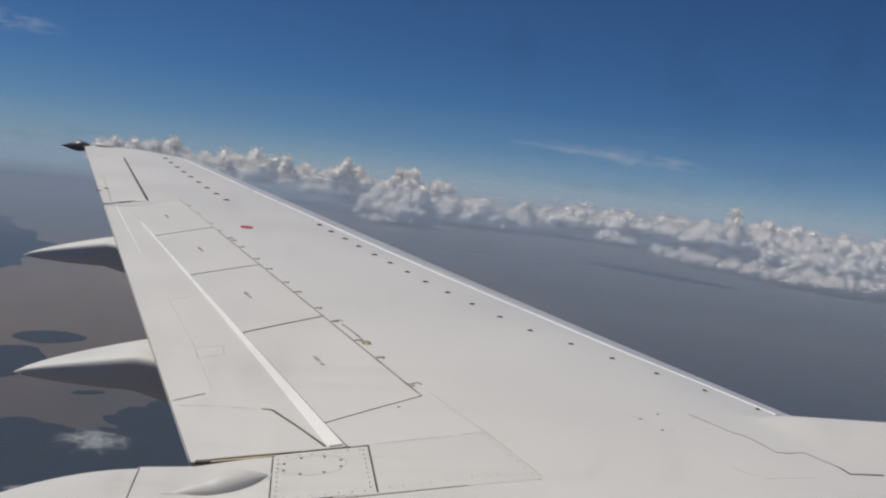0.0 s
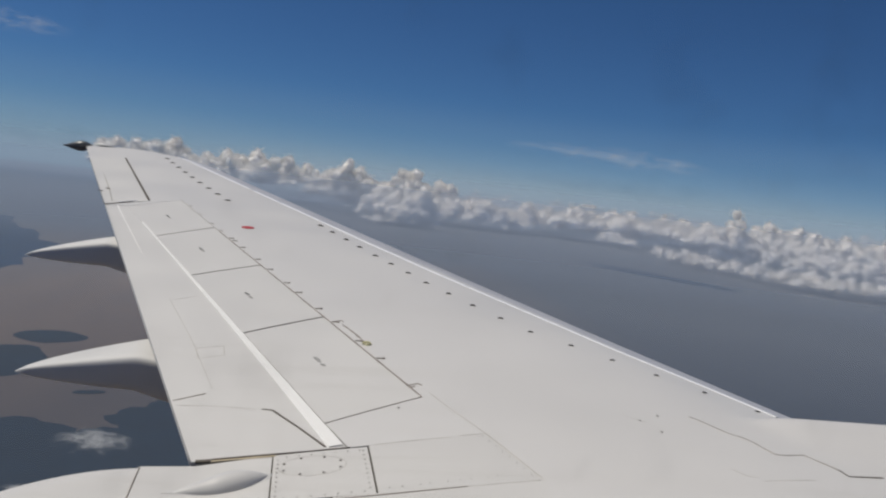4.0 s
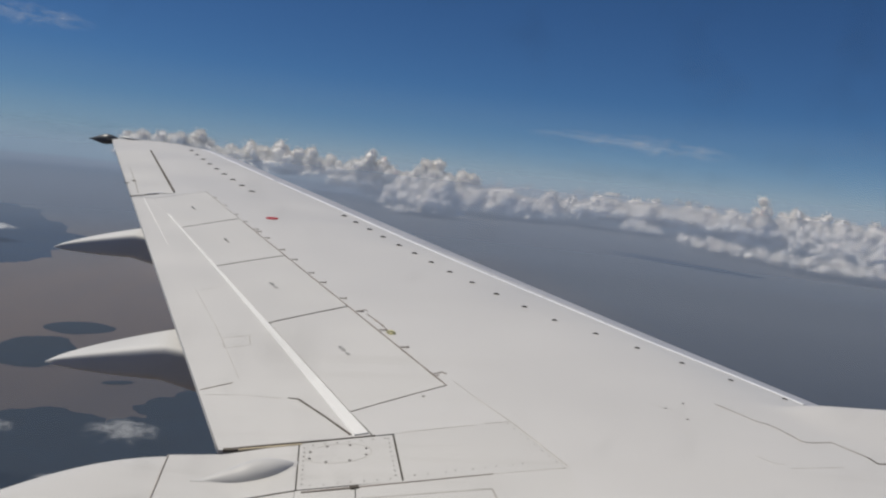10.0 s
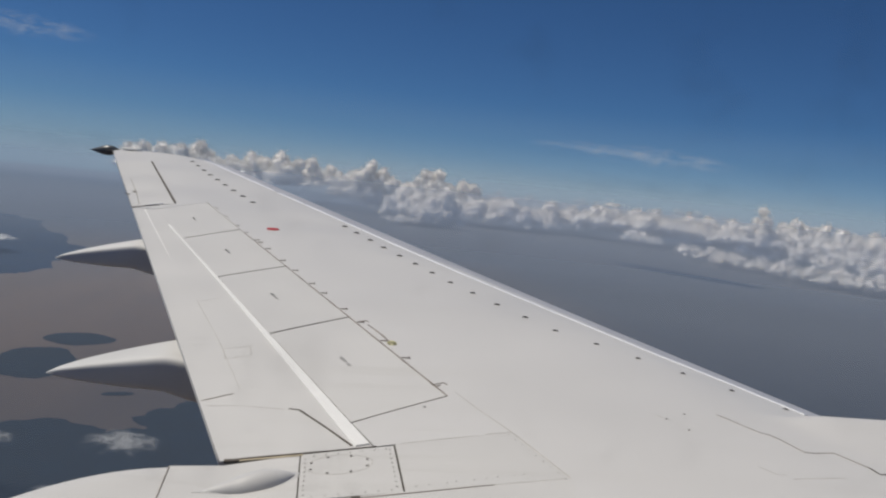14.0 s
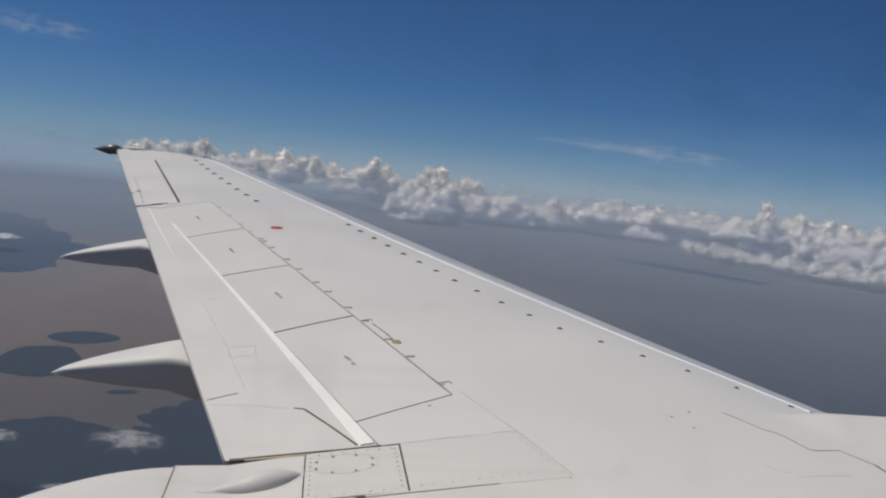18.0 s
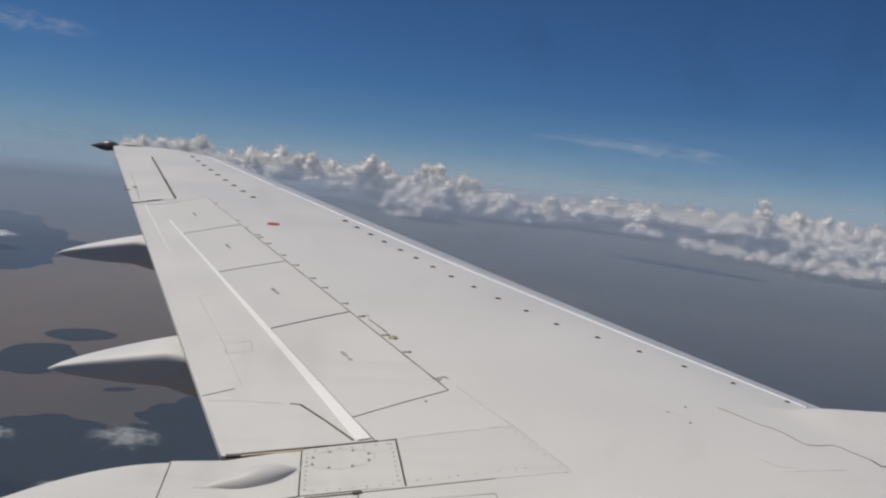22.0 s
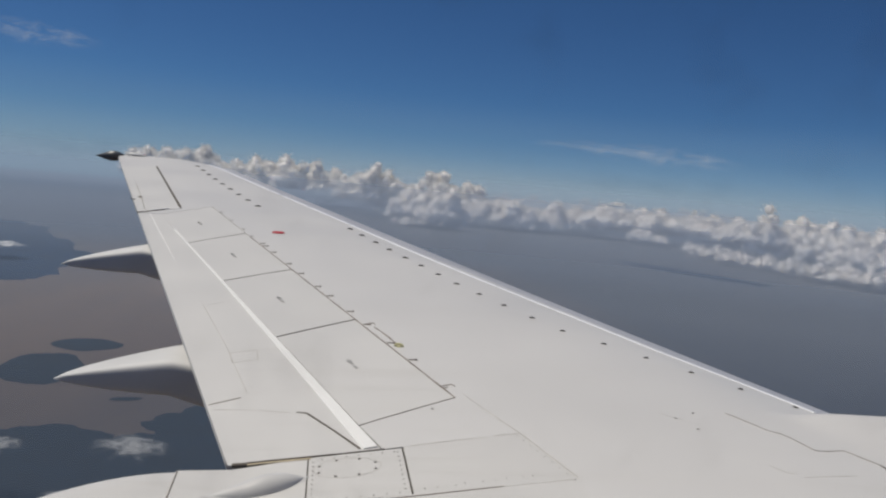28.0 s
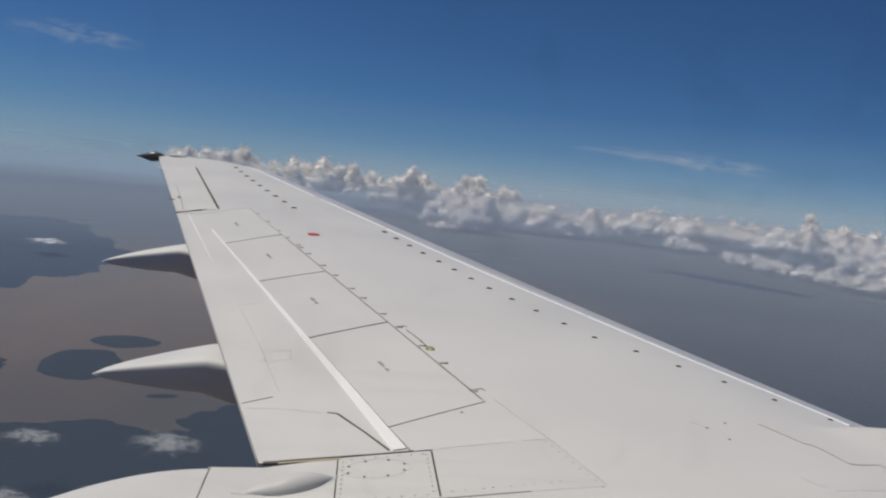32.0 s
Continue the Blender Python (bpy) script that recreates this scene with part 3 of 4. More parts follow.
for a, b in (((-5.265, 5.415), (-5.205, 5.45)), ((-5.205, 5.45), (-5.19, 5.425)), ((-5.25, 5.395), (-5.225, 5.41))):
    ribbon("hinge_outline", [a, b], 0.006, BROWN, wing, lift=0.003)
rg = []
for k in range(13):
    a = math.pi * k / 12
    c = Vector((-5.43 + 0.0, 6.005, upper(-5.43, 6.005) + 0.002)) + Vector((0.021 * math.cos(a), 0, 0.014 * math.sin(a)))
    rad = Vector((math.cos(a), 0, math.sin(a)))
    rg.append([tuple(c + rad * 0.006 * math.cos(b) + Vector((0, 0.006 * math.sin(b), 0))) for b in [2 * math.pi * i / 8 for i in range(8)]])
loft("tie_down_ring", rg, YELLOW, wing, "yellow-green tie-down ring")
set_on("ring_base", disc_mesh("ring_base", 0.015, 0.005, YELLOW, 14), -5.43, 6.005, wing)

# screws round the access panel and its oval cover
screw = disc_mesh("screw", 0.0036, 0.0015, WORN, 8)
rivet = disc_mesh("rivet", 0.0034, 0.001, WORN, 8)
oval_screw = disc_mesh("screw", 0.006, 0.002, SCREW, 8)
for k in range(9):
    f = (k + 0.4) / 9
    set_on("screw", screw, -5.808 + 0.008 * f, 4.63 - 0.31 * f, hatch)
    set_on("screw", screw, -5.49 + 0.018 * f, 4.715 - 0.335 * f, hatch)
for k in range(7):
    f = (k + 0.5) / 7
    set_on("screw", screw, -5.80 + 0.32 * f, 4.635 + 0.075 * f, hatch)
    set_on("screw", screw, -5.795 + 0.325 * f, 4.325 + 0.055 * f, hatch)
oval = [(-5.69 + 0.125 * math.cos(a) + 0.01, 4.573 + 0.078 * math.sin(a) + 0.02 * math.cos(a)) for a in [2 * math.pi * i / 40 for i in range(41)]]
ribbon("oval_cover", oval, 0.003, FAINT, hatch, lift=0.001)
for k in range(8):
    a = 2 * math.pi * (k + 0.5) / 8
    set_on("screw", oval_screw, -5.68 + 0.112 * math.cos(a), 4.573 + 0.068 * math.sin(a) + 0.018 * math.cos(a), hatch)
random.seed(7)
for k in range(9):
    f = k / 8
    set_on("rivet", rivet, -5.40 + 0.42 * f + random.uniform(-0.015, 0.015), 4.392 + 0.105 * f + 0.012, wing)
    set_on("rivet", rivet, -4.99 + 0.15 * f, 4.87 - 0.39 * f, wing)


# flap track fairings: long canoe bodies under the trailing edge
def track_fairing(u, x_tip, z_tip, x_front, deep, half, z_top):
    rg = []
    n = 28
    for k in range(n + 1):
        f = k / n
        x = x_tip + (x_front - x_tip) * f
        grow = math.sin(min(1.0, f * 1.15) * math.pi / 2) ** 0.72
        te = trail(u)
        top = z_tip + (z_top - z_tip) * min(1.0, (x - x_tip) / (te - x_tip)) ** 0.8
        top = min(top, z_top)
        tall = max(0.004, deep * grow * (1 if f < 0.7 else math.cos((f - 0.7) / 0.3 * 1.3)))
        w = max(0.003, half * grow)
        ring = []
        for i in range(24):
            a = 2 * math.pi * (i + 0.5) / 24
            ca, sa = math.cos(a), math.sin(a)
            yy = w * math.copysign(abs(ca) ** 0.32, ca)
            zz = top - tall / 2 + tall / 2 * math.copysign(abs(sa) ** 0.38, sa)
            ring.append((x, u + yy, zz))
        rg.append(ring)
    return loft("flap_track_fairing", rg, FAIRING, wing, "pointed grey fairing below the trailing edge")


track_fairing(6.19, -7.235, -0.345, -5.6, 0.285, 0.25, -0.105)
track_fairing(8.72, -8.01, -0.325, -6.5, 0.27, 0.21, -0.085)

# position-light pod at the trailing corner of the tip
rg = []
for k in range(17):
    f = k / 16
    r = 0.084 * math.sin(math.pi * f ** 1.45) ** 0.9 + 0.002
    rg.append([(-9.36 + 0.42 * f, 14.27 + r * 0.9 * math.cos(a), -0.05 + 0.05 * f + r * 0.85 * math.sin(a)) for a in [2 * math.pi * i / 16 for i in range(16)]])
pod = loft("light_pod", rg, NAVGREY, wing, "dark teardrop light pod at the wing tip")
rg = [[(-8.95 + 0.32 * k / 8, 14.27 + 0.05 * math.sin(math.pi * k / 8) * math.cos(a), 0.045 + 0.022 * math.sin(math.pi * k / 8) * math.sin(a)) for a in [2 * math.pi * i / 10 for i in range(10)]] for k in range(9)]
loft("pod_cover", rg, GREY, pod)

# ---------------------------------------------------------------- cabin round the camera
EYE = Vector((-5.753, 1.315, 1.923))
WALL_Y = 1.60
WIN = Vector((EYE.x + 0.065, WALL_Y, EYE.z - 0.022))


def rounded(w, h, r, n=8):
    pts = []
    for cx, cz, a0 in ((w - r, h - r, 0), (-w + r, h - r, 90), (-w + r, -h + r, 180), (w - r, -h + r, 270)):
        pts += [(cx + r * math.cos(radians(a0 + 90 * k / n)), cz + r * math.sin(radians(a0 + 90 * k / n))) for k in range(n + 1)]
    return pts


def ring_wall(inner, outer, y0, y1, mat, name):
    """A slab with an opening: inner and outer outlines of equal count, between two depths."""
    n = len(inner)
    verts = [(WIN.x + x, y, WIN.z + z) for y in (y0, y1) for loop in (inner, outer) for x, z in loop]
    faces = []
    for i in range(n):
        j = (i + 1) % n
        faces += [(i, n + i, n + j, j), (2 * n + i, 2 * n + j, 3 * n + j, 3 * n + i), (i, j, 2 * n + j, 2 * n + i), (n + i, 3 * n + i, 3 * n + j, n + j)]
    return mesh_object(name, verts, faces, mat, False)


hole = rounded(0.262, 0.20, 0.09)
big = []
for x, z in hole:
    k = max(abs(x) / 0.42, abs(z) / 0.34)
    big.append((x / k, z / k))
wall = tagged(ring_wall(hole, big, WALL_Y - 0.08, WALL_Y + 0.06, CABIN, "wall_outboard"), "plain pale cabin side panel with a rounded window opening", "wall", kind="structure")
window = tagged(new("window_1"), "rounded cabin window with one clear pane", "window", kind="structure")
gasket = ring_wall(rounded(0.248, 0.186, 0.08), rounded(0.261, 0.199, 0.09), WALL_Y + 0.02, WALL_Y + 0.04, RUBBER, "window_frame")
part("window_frame", gasket, window)

GLASS = bpy.data.materials.new("clear_acrylic")
GLASS.use_nodes = True
gt = GLASS.node_tree
gt.nodes.clear()
g_out = gt.nodes.new("ShaderNodeOutputMaterial")
g_clear = node(gt, "ShaderNodeBsdfTransparent", Color=(0.985, 0.99, 0.99, 1))
g_gloss = node(gt, "ShaderNodeBsdfGlossy", Roughness=0.02)
g_fres = node(gt, "ShaderNodeFresnel", IOR=1.3)
g_mix = gt.nodes.new("ShaderNodeMixShader")
gt.links.new(g_fres.outputs[0], g_mix.inputs[0])
gt.links.new(g_clear.outputs[0], g_mix.inputs[1])
gt.links.new(g_gloss.outputs[0], g_mix.inputs[2])
g_dust = node(gt, "ShaderNodeBsdfDiffuse", Color=(0.7, 0.7, 0.7, 1))
g_smear = noise_node(gt, 26.0, 5.0, 0.6)
g_spots = ramp(gt, g_smear.outputs["Fac"], [(0.56, (0, 0, 0)), (0.74, (0.07, 0.07, 0.07))])
g_all = gt.nodes.new("ShaderNodeMixShader")
gt.links.new(g_spots.outputs[0], g_all.inputs[0])
gt.links.new(g_mix.outputs[0], g_all.inputs[1])
gt.links.new(g_dust.outputs[0], g_all.inputs[2])
gt.links.new(g_all.outputs[0], g_out.inputs[0])
outline = rounded(0.249, 0.187, 0.08)
n = len(outline)
pv = [(WIN.x + x, y, WIN.z + z) for y in (WALL_Y + 0.028, WALL_Y + 0.032) for x, z in outline]
pane = mesh_object("pane", pv, [tuple(range(n)), tuple(range(2 * n - 1, n - 1, -1))] + [(i, n + i, n + (i + 1) % n, (i + 1) % n) for i in range(n)], GLASS, False)
pane.visible_shadow = False
part("pane", pane, window)


def slab(name, lo, hi, mat, label, category):
    (x0, y0, z0), (x1, y1, z1) = lo, hi
    v = [(x, y, z) for x in (x0, x1) for y in (y0, y1) for z in (z0, z1)]
    f = [(0, 1, 3, 2), (4, 6, 7, 5), (0, 4, 5, 1), (2, 3, 7, 6), (0, 2, 6, 4), (1, 5, 7, 3)]
    return tagged(mesh_object(name, v, f, mat, False), label, category, kind="structure")


# plain cabin shell: a closed tube, open only at the window
MID_Y, MID_Z = -0.25, WIN.z - 0.35
XS = [WIN.x - 4.2, WIN.x - 2.0, WIN.x - 0.38, WIN.x + 0.38, WIN.x + 2.0, WIN.x + 4.2]
lo, hi = math.asin((0.35 - 0.30) / 1.88), math.asin((0.35 + 0.30) / 1.88)
ANG = [lo, hi] + [hi + (2 * math.pi - hi + lo) * k / 46 for k in range(1, 46)]
verts, faces = [], []
for R in (1.90, 1.84):
    for x in XS:
        verts += [(x, MID_Y + R * math.cos(a), MID_Z + R * math.sin(a)) for a in ANG]
n, m = len(ANG), len(XS)
for s in range(2):
    for i in range(m - 1):
        for j in range(n):
            if not (i == 2 and j == 0):
                a = s * n * m + i * n
                faces.append((a + j, a + (j + 1) % n, a + n + (j + 1) % n, a + n + j))
for a in (0, n * m, (m - 1) * n, n * m + (m - 1) * n):
    faces.append(tuple(range(a, a + n)))
tagged(mesh_object("wall_shell", verts, faces, GREY, True), "plain pale grey rounded fuselage shell round the cabin", "wall", kind="structure")
slab("floor", (XS[0] + 0.1, MID_Y - 1.4, WIN.z - 1.25), (XS[-1] - 0.1, MID_Y + 1.4, WIN.z - 1.2), CABIN, "plain cabin floor", "floor")

# ---------------------------------------------------------------- sea and islands far below
SEA = -100.0
WATER = bpy.data.materials.new("muddy_water")
WATER.use_nodes = True
t = WATER.node_tree
b = t.nodes["Principled BSDF"]
b.inputs["Roughness"].default_value = 0.45
b.inputs["IOR"].default_value = 1.33
tc = t.nodes.new("ShaderNodeTexCoord")
mp = t.nodes.new("ShaderNodeMapping")
mp.inputs["Rotation"].default_value = (0, 0, radians(20))
mp.inputs["Scale"].default_value = (0.006, 0.0022, 1)
t.links.new(tc.outputs["Object"], mp.inputs["Vector"])
n1 = node(t, "ShaderNodeTexNoise", Scale=1.0, Detail=6.0, Roughness=0.6)
t.links.new(mp.outputs[0], n1.inputs["Vector"])
silt = ramp(t, n1.outputs["Fac"], [(0.3, (0.175, 0.132, 0.098)), (0.5, (0.24, 0.174, 0.120)), (0.72, (0.335, 0.232, 0.146))])
# along x the river's silt gives way to clearer sea away from the delta
geo = t.nodes.new("ShaderNodeSeparateXYZ")
t.links.new(tc.outputs["Object"], geo.inputs[0])
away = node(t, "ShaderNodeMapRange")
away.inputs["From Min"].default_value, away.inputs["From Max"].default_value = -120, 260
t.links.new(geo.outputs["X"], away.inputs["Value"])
# haze over the far water is put into its colour by distance
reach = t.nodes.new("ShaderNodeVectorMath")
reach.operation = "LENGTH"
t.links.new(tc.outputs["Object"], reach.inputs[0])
haze_by_distance = node(t, "ShaderNodeMapRange")
haze_by_distance.inputs["From Min"].default_value, haze_by_distance.inputs["From Max"].default_value = 450, 1300
t.links.new(reach.outputs["Value"], haze_by_distance.inputs["Value"])
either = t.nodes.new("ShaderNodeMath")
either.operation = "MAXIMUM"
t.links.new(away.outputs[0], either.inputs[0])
t.links.new(haze_by_distance.outputs[0], either.inputs[1])
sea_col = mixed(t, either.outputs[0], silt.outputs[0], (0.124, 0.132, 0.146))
n2 = noise_node(t, 0.05, 5.0, 0.6)
fine = ramp(t, n2.outputs["Fac"], [(0.3, (0.93, 0.93, 0.93)), (0.7, (1, 1, 1))])
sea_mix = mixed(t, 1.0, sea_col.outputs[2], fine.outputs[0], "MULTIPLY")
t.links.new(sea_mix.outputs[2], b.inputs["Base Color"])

verts, faces = [(0, 0, SEA)], []
RINGS, SEG = [150, 300, 600, 1200, 2400, 4880], 96
for r in RINGS:
    verts += [(r * math.cos(2 * math.pi * i / SEG), r * math.sin(2 * math.pi * i / SEG), SEA) for i in range(SEG)]
faces += [(0, 1 + i, 1 + (i + 1) % SEG) for i in range(SEG)]
for k in range(len(RINGS) - 1):
    a, c = 1 + k * SEG, 1 + (k + 1) * SEG
    faces += [(a + i, c + i, c + (i + 1) % SEG, a + (i + 1) % SEG) for i in range(SEG)]
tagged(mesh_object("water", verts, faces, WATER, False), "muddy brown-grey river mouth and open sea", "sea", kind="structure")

# haze blue is put into both forest colours, most for the far islands
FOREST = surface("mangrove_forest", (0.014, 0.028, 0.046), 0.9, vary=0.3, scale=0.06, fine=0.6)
HAZED_FOREST = surface("haze_blue_forest", (0.006, 0.030, 0.080), 0.9, vary=0.25, scale=0.04, fine=0.4)
SHOAL = surface("mud_shoal", (0.20, 0.15, 0.12), 0.8, vary=0.12, scale=0.05, fine=0.5)


def island(x, y, rx, ry, turn, seed, mat, label, height=0.6, ragged=0.22, category="island"):
    """A low island with a ragged shore."""
    segs, rows = 260, 6
    ca, sa = math.cos(radians(turn)), math.sin(radians(turn))
    verts, faces = [(x, y, SEA + height)], []
    for k in range(1, rows + 1):
        f = k / rows
        for i in range(segs):
            a = 2 * math.pi * i / segs
            q = Vector((math.cos(a) * 1.3, math.sin(a) * 1.3, seed * 7.3))
            r = 1 + ragged * noise.fractal(q, 0.9, 2.1, 3) + 0.35 * ragged * noise.noise(q * 5) + 0.12 * ragged * noise.noise(q * 14) + 0.05 * ragged * noise.noise(q * 31)
            lx, ly = rx * r * f * math.cos(a), ry * r * f * math.sin(a)
            z = height * (0.6 + 0.5 * noise.noise(Vector((lx * 0.08, ly * 0.08, seed)))) if k < rows else -0.1
            verts.append((x + lx * ca - ly * sa, y + lx * sa + ly * ca, SEA + z))
    faces += [(0, 1 + i, 1 + (i + 1) % segs) for i in range(segs)]
    for k in range(rows - 1):
        a, c = 1 + k * segs, 1 + (k + 1) * segs
        faces += [(a + i, c + i, c + (i + 1) % segs, a + (i + 1) % segs) for i in range(segs)]
    return tagged(mesh_object("island", verts, faces, mat), label, category, group="delta islands")


DARKISLE = "dark green mangrove island in the muddy river mouth"
island(-52, 296, 42, 46, 10, 1, FOREST, DARKISLE, ragged=0.16)
island(-44, 350, 30, 30, 0, 2, FOREST, DARKISLE)
island(-142, 425, 20, 34, 10, 3, FOREST, DARKISLE, ragged=0.12)
island(-138, 484, 18, 18, 20, 4, FOREST, DARKISLE, ragged=0.12)
island(-412, 890, 165, 400, 14, 5, HAZED_FOREST, "large dark mangrove island along the coast", ragged=0.22)
island(-92, 378, 7, 3, 20, 6, FOREST, "small dark mangrove islet", ragged=0.2)
island(-192, 400, 22, 32, 0, 7, FOREST, DARKISLE)
island(-110, 405, 24, 7, 25, 8, SHOAL, "pale brown mud shoal under shallow water", height=0.12)
island(-108, 296, 38, 40, 0, 13, FOREST, DARKISLE, ragged=0.18)
island(567, 1395, 46, 170, 25, 10, HAZED_FOREST, "long dark low strip out at sea", ragged=0.2)
island(-560, 620, 120, 160, 0, 12, FOREST, DARKISLE)

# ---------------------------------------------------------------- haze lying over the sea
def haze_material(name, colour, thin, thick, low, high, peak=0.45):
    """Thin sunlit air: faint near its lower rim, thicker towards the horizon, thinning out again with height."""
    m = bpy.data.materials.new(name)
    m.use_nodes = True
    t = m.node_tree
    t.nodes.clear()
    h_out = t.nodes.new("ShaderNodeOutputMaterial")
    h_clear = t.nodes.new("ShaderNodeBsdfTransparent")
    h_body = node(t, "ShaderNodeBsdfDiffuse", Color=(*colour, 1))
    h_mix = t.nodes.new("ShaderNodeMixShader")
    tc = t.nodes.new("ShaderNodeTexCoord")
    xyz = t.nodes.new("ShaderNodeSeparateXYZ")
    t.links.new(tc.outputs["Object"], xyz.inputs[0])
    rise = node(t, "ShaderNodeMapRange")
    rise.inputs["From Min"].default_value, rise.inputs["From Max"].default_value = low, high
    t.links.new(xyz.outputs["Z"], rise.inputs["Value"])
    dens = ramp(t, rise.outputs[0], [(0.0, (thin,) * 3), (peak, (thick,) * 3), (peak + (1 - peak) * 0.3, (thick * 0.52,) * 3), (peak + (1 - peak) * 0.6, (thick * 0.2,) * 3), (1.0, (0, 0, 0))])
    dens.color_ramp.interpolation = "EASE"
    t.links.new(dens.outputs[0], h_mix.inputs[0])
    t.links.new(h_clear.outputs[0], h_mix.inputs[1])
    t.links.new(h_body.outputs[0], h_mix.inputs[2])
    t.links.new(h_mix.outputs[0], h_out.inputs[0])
    return m


def haze_layer(rows, mat):
    """A shallow bowl of haze through the (radius, height) rows."""
    verts, faces = [], []
    for r, z in rows:
        verts += [(r * math.cos(2 * math.pi * i / SEG), r * math.sin(2 * math.pi * i / SEG), z) for i in range(SEG)]
    for k in range(len(rows) - 1):
        a, c = k * SEG, (k + 1) * SEG
        faces += [(a + i, c + i, c + (i + 1) % SEG, a + (i + 1) % SEG) for i in range(SEG)]
    ob = tagged(mesh_object("backdrop_haze", verts, faces, mat), "thin bluish haze lying over the sea", "haze", kind="structure")
    return ob


# one broad sheet of hazy air just below the aircraft, thin underneath and denser further out
LOW_HAZE = bpy.data.materials.new("low_haze")
LOW_HAZE.use_nodes = True
t = LOW_HAZE.node_tree
t.nodes.clear()
h_out = t.nodes.new("ShaderNodeOutputMaterial")
h_clear = t.nodes.new("ShaderNodeBsdfTransparent")
h_body = t.nodes.new("ShaderNodeBsdfDiffuse")
h_mix = t.nodes.new("ShaderNodeMixShader")
tc = t.nodes.new("ShaderNodeTexCoord")
ln = t.nodes.new("ShaderNodeVectorMath")
ln.operation = "LENGTH"
t.links.new(tc.outputs["Object"], ln.inputs[0])
lg = t.nodes.new("ShaderNodeMath")
lg.operation = "LOGARITHM"
lg.inputs[1].default_value = 10
t.links.new(ln.outputs["Value"], lg.inputs[0])
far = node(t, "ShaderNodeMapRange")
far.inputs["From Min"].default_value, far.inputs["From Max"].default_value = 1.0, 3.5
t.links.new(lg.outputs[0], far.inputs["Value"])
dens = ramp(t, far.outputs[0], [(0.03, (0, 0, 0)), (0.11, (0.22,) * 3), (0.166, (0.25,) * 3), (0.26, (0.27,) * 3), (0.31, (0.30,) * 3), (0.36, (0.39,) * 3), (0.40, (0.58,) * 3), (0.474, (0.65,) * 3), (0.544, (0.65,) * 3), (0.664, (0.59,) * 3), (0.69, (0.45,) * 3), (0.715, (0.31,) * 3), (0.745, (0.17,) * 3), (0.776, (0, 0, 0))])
# tone brightens outward: sunlit haze painted into the sheet's colour
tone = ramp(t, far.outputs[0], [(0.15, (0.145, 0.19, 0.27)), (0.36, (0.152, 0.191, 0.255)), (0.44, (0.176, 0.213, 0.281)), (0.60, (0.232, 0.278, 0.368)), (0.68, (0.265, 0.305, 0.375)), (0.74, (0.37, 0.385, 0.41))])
# over the delta coast a bluer tone paints in the haze's brighter sunward side
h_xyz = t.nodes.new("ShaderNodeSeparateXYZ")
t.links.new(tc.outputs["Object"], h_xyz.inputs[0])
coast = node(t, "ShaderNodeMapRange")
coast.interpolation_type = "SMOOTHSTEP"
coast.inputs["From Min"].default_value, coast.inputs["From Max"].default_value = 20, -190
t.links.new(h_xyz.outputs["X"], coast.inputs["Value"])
sunward_tone = mixed(t, coast.outputs[0], tone.outputs[0], (0.20, 0.27, 0.375))
t.links.new(sunward_tone.outputs[2], h_body.inputs["Color"])
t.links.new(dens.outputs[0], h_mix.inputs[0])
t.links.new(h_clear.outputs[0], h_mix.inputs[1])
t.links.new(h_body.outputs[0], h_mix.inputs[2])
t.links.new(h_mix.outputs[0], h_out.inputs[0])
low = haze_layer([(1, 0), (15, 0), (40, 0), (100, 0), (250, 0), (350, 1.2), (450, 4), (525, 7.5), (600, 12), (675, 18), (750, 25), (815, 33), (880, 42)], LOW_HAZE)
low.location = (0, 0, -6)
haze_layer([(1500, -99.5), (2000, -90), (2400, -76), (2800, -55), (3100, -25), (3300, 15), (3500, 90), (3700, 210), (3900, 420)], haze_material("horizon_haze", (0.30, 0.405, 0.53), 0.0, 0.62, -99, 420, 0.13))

# ---------------------------------------------------------------- clouds
CLOUD = bpy.data.materials.new("cumulus")
CLOUD.use_nodes = True
t = CLOUD.node_tree
b = t.nodes["Principled BSDF"]
b.inputs["Base Color"].default_value = (0.95, 0.92, 0.88, 1)
b.inputs["Roughness"].default_value = 1.0
b.inputs["Specular IOR Level"].default_value = 0.0
b.subsurface_method = "BURLEY"
b.inputs["Subsurface Weight"].default_value = 0.7
b.inputs["Subsurface Radius"].default_value = (1.0, 0.95, 0.9)
b.inputs["Subsurface Scale"].default_value = 13.0
cn = noise_node(t, 0.12, 5.0, 0.6)
cb = t.nodes.new("ShaderNodeBump")
cb.inputs["Strength"].default_value, cb.inputs["Distance"].default_value = 0.6, 2.0
t.links.new(cn.outputs["Fac"], cb.inputs["Height"])
t.links.new(cb.outputs[0], b.inputs["Normal"])

# loose vapour round a cloud: light comes off it and through it
VAPOUR = bpy.data.materials.new("cloud_vapour")
VAPOUR.use_nodes = True
t = VAPOUR.node_tree
t.nodes.clear()
v_out = t.nodes.new("ShaderNodeOutputMaterial")
v_front = node(t, "ShaderNodeBsdfDiffuse", Color=(0.94, 0.92, 0.89, 1))
v_through = node(t, "ShaderNodeBsdfTranslucent", Color=(0.94, 0.92, 0.89, 1))
v_mix = t.nodes.new("ShaderNodeMixShader")
v_mix.inputs[0].default_value = 0.5
t.links.new(v_front.outputs[0], v_mix.inputs[1])
t.links.new(v_through.outputs[0], v_mix.inputs[2])
t.links.new(v_mix.outputs[0], v_out.inputs[0])

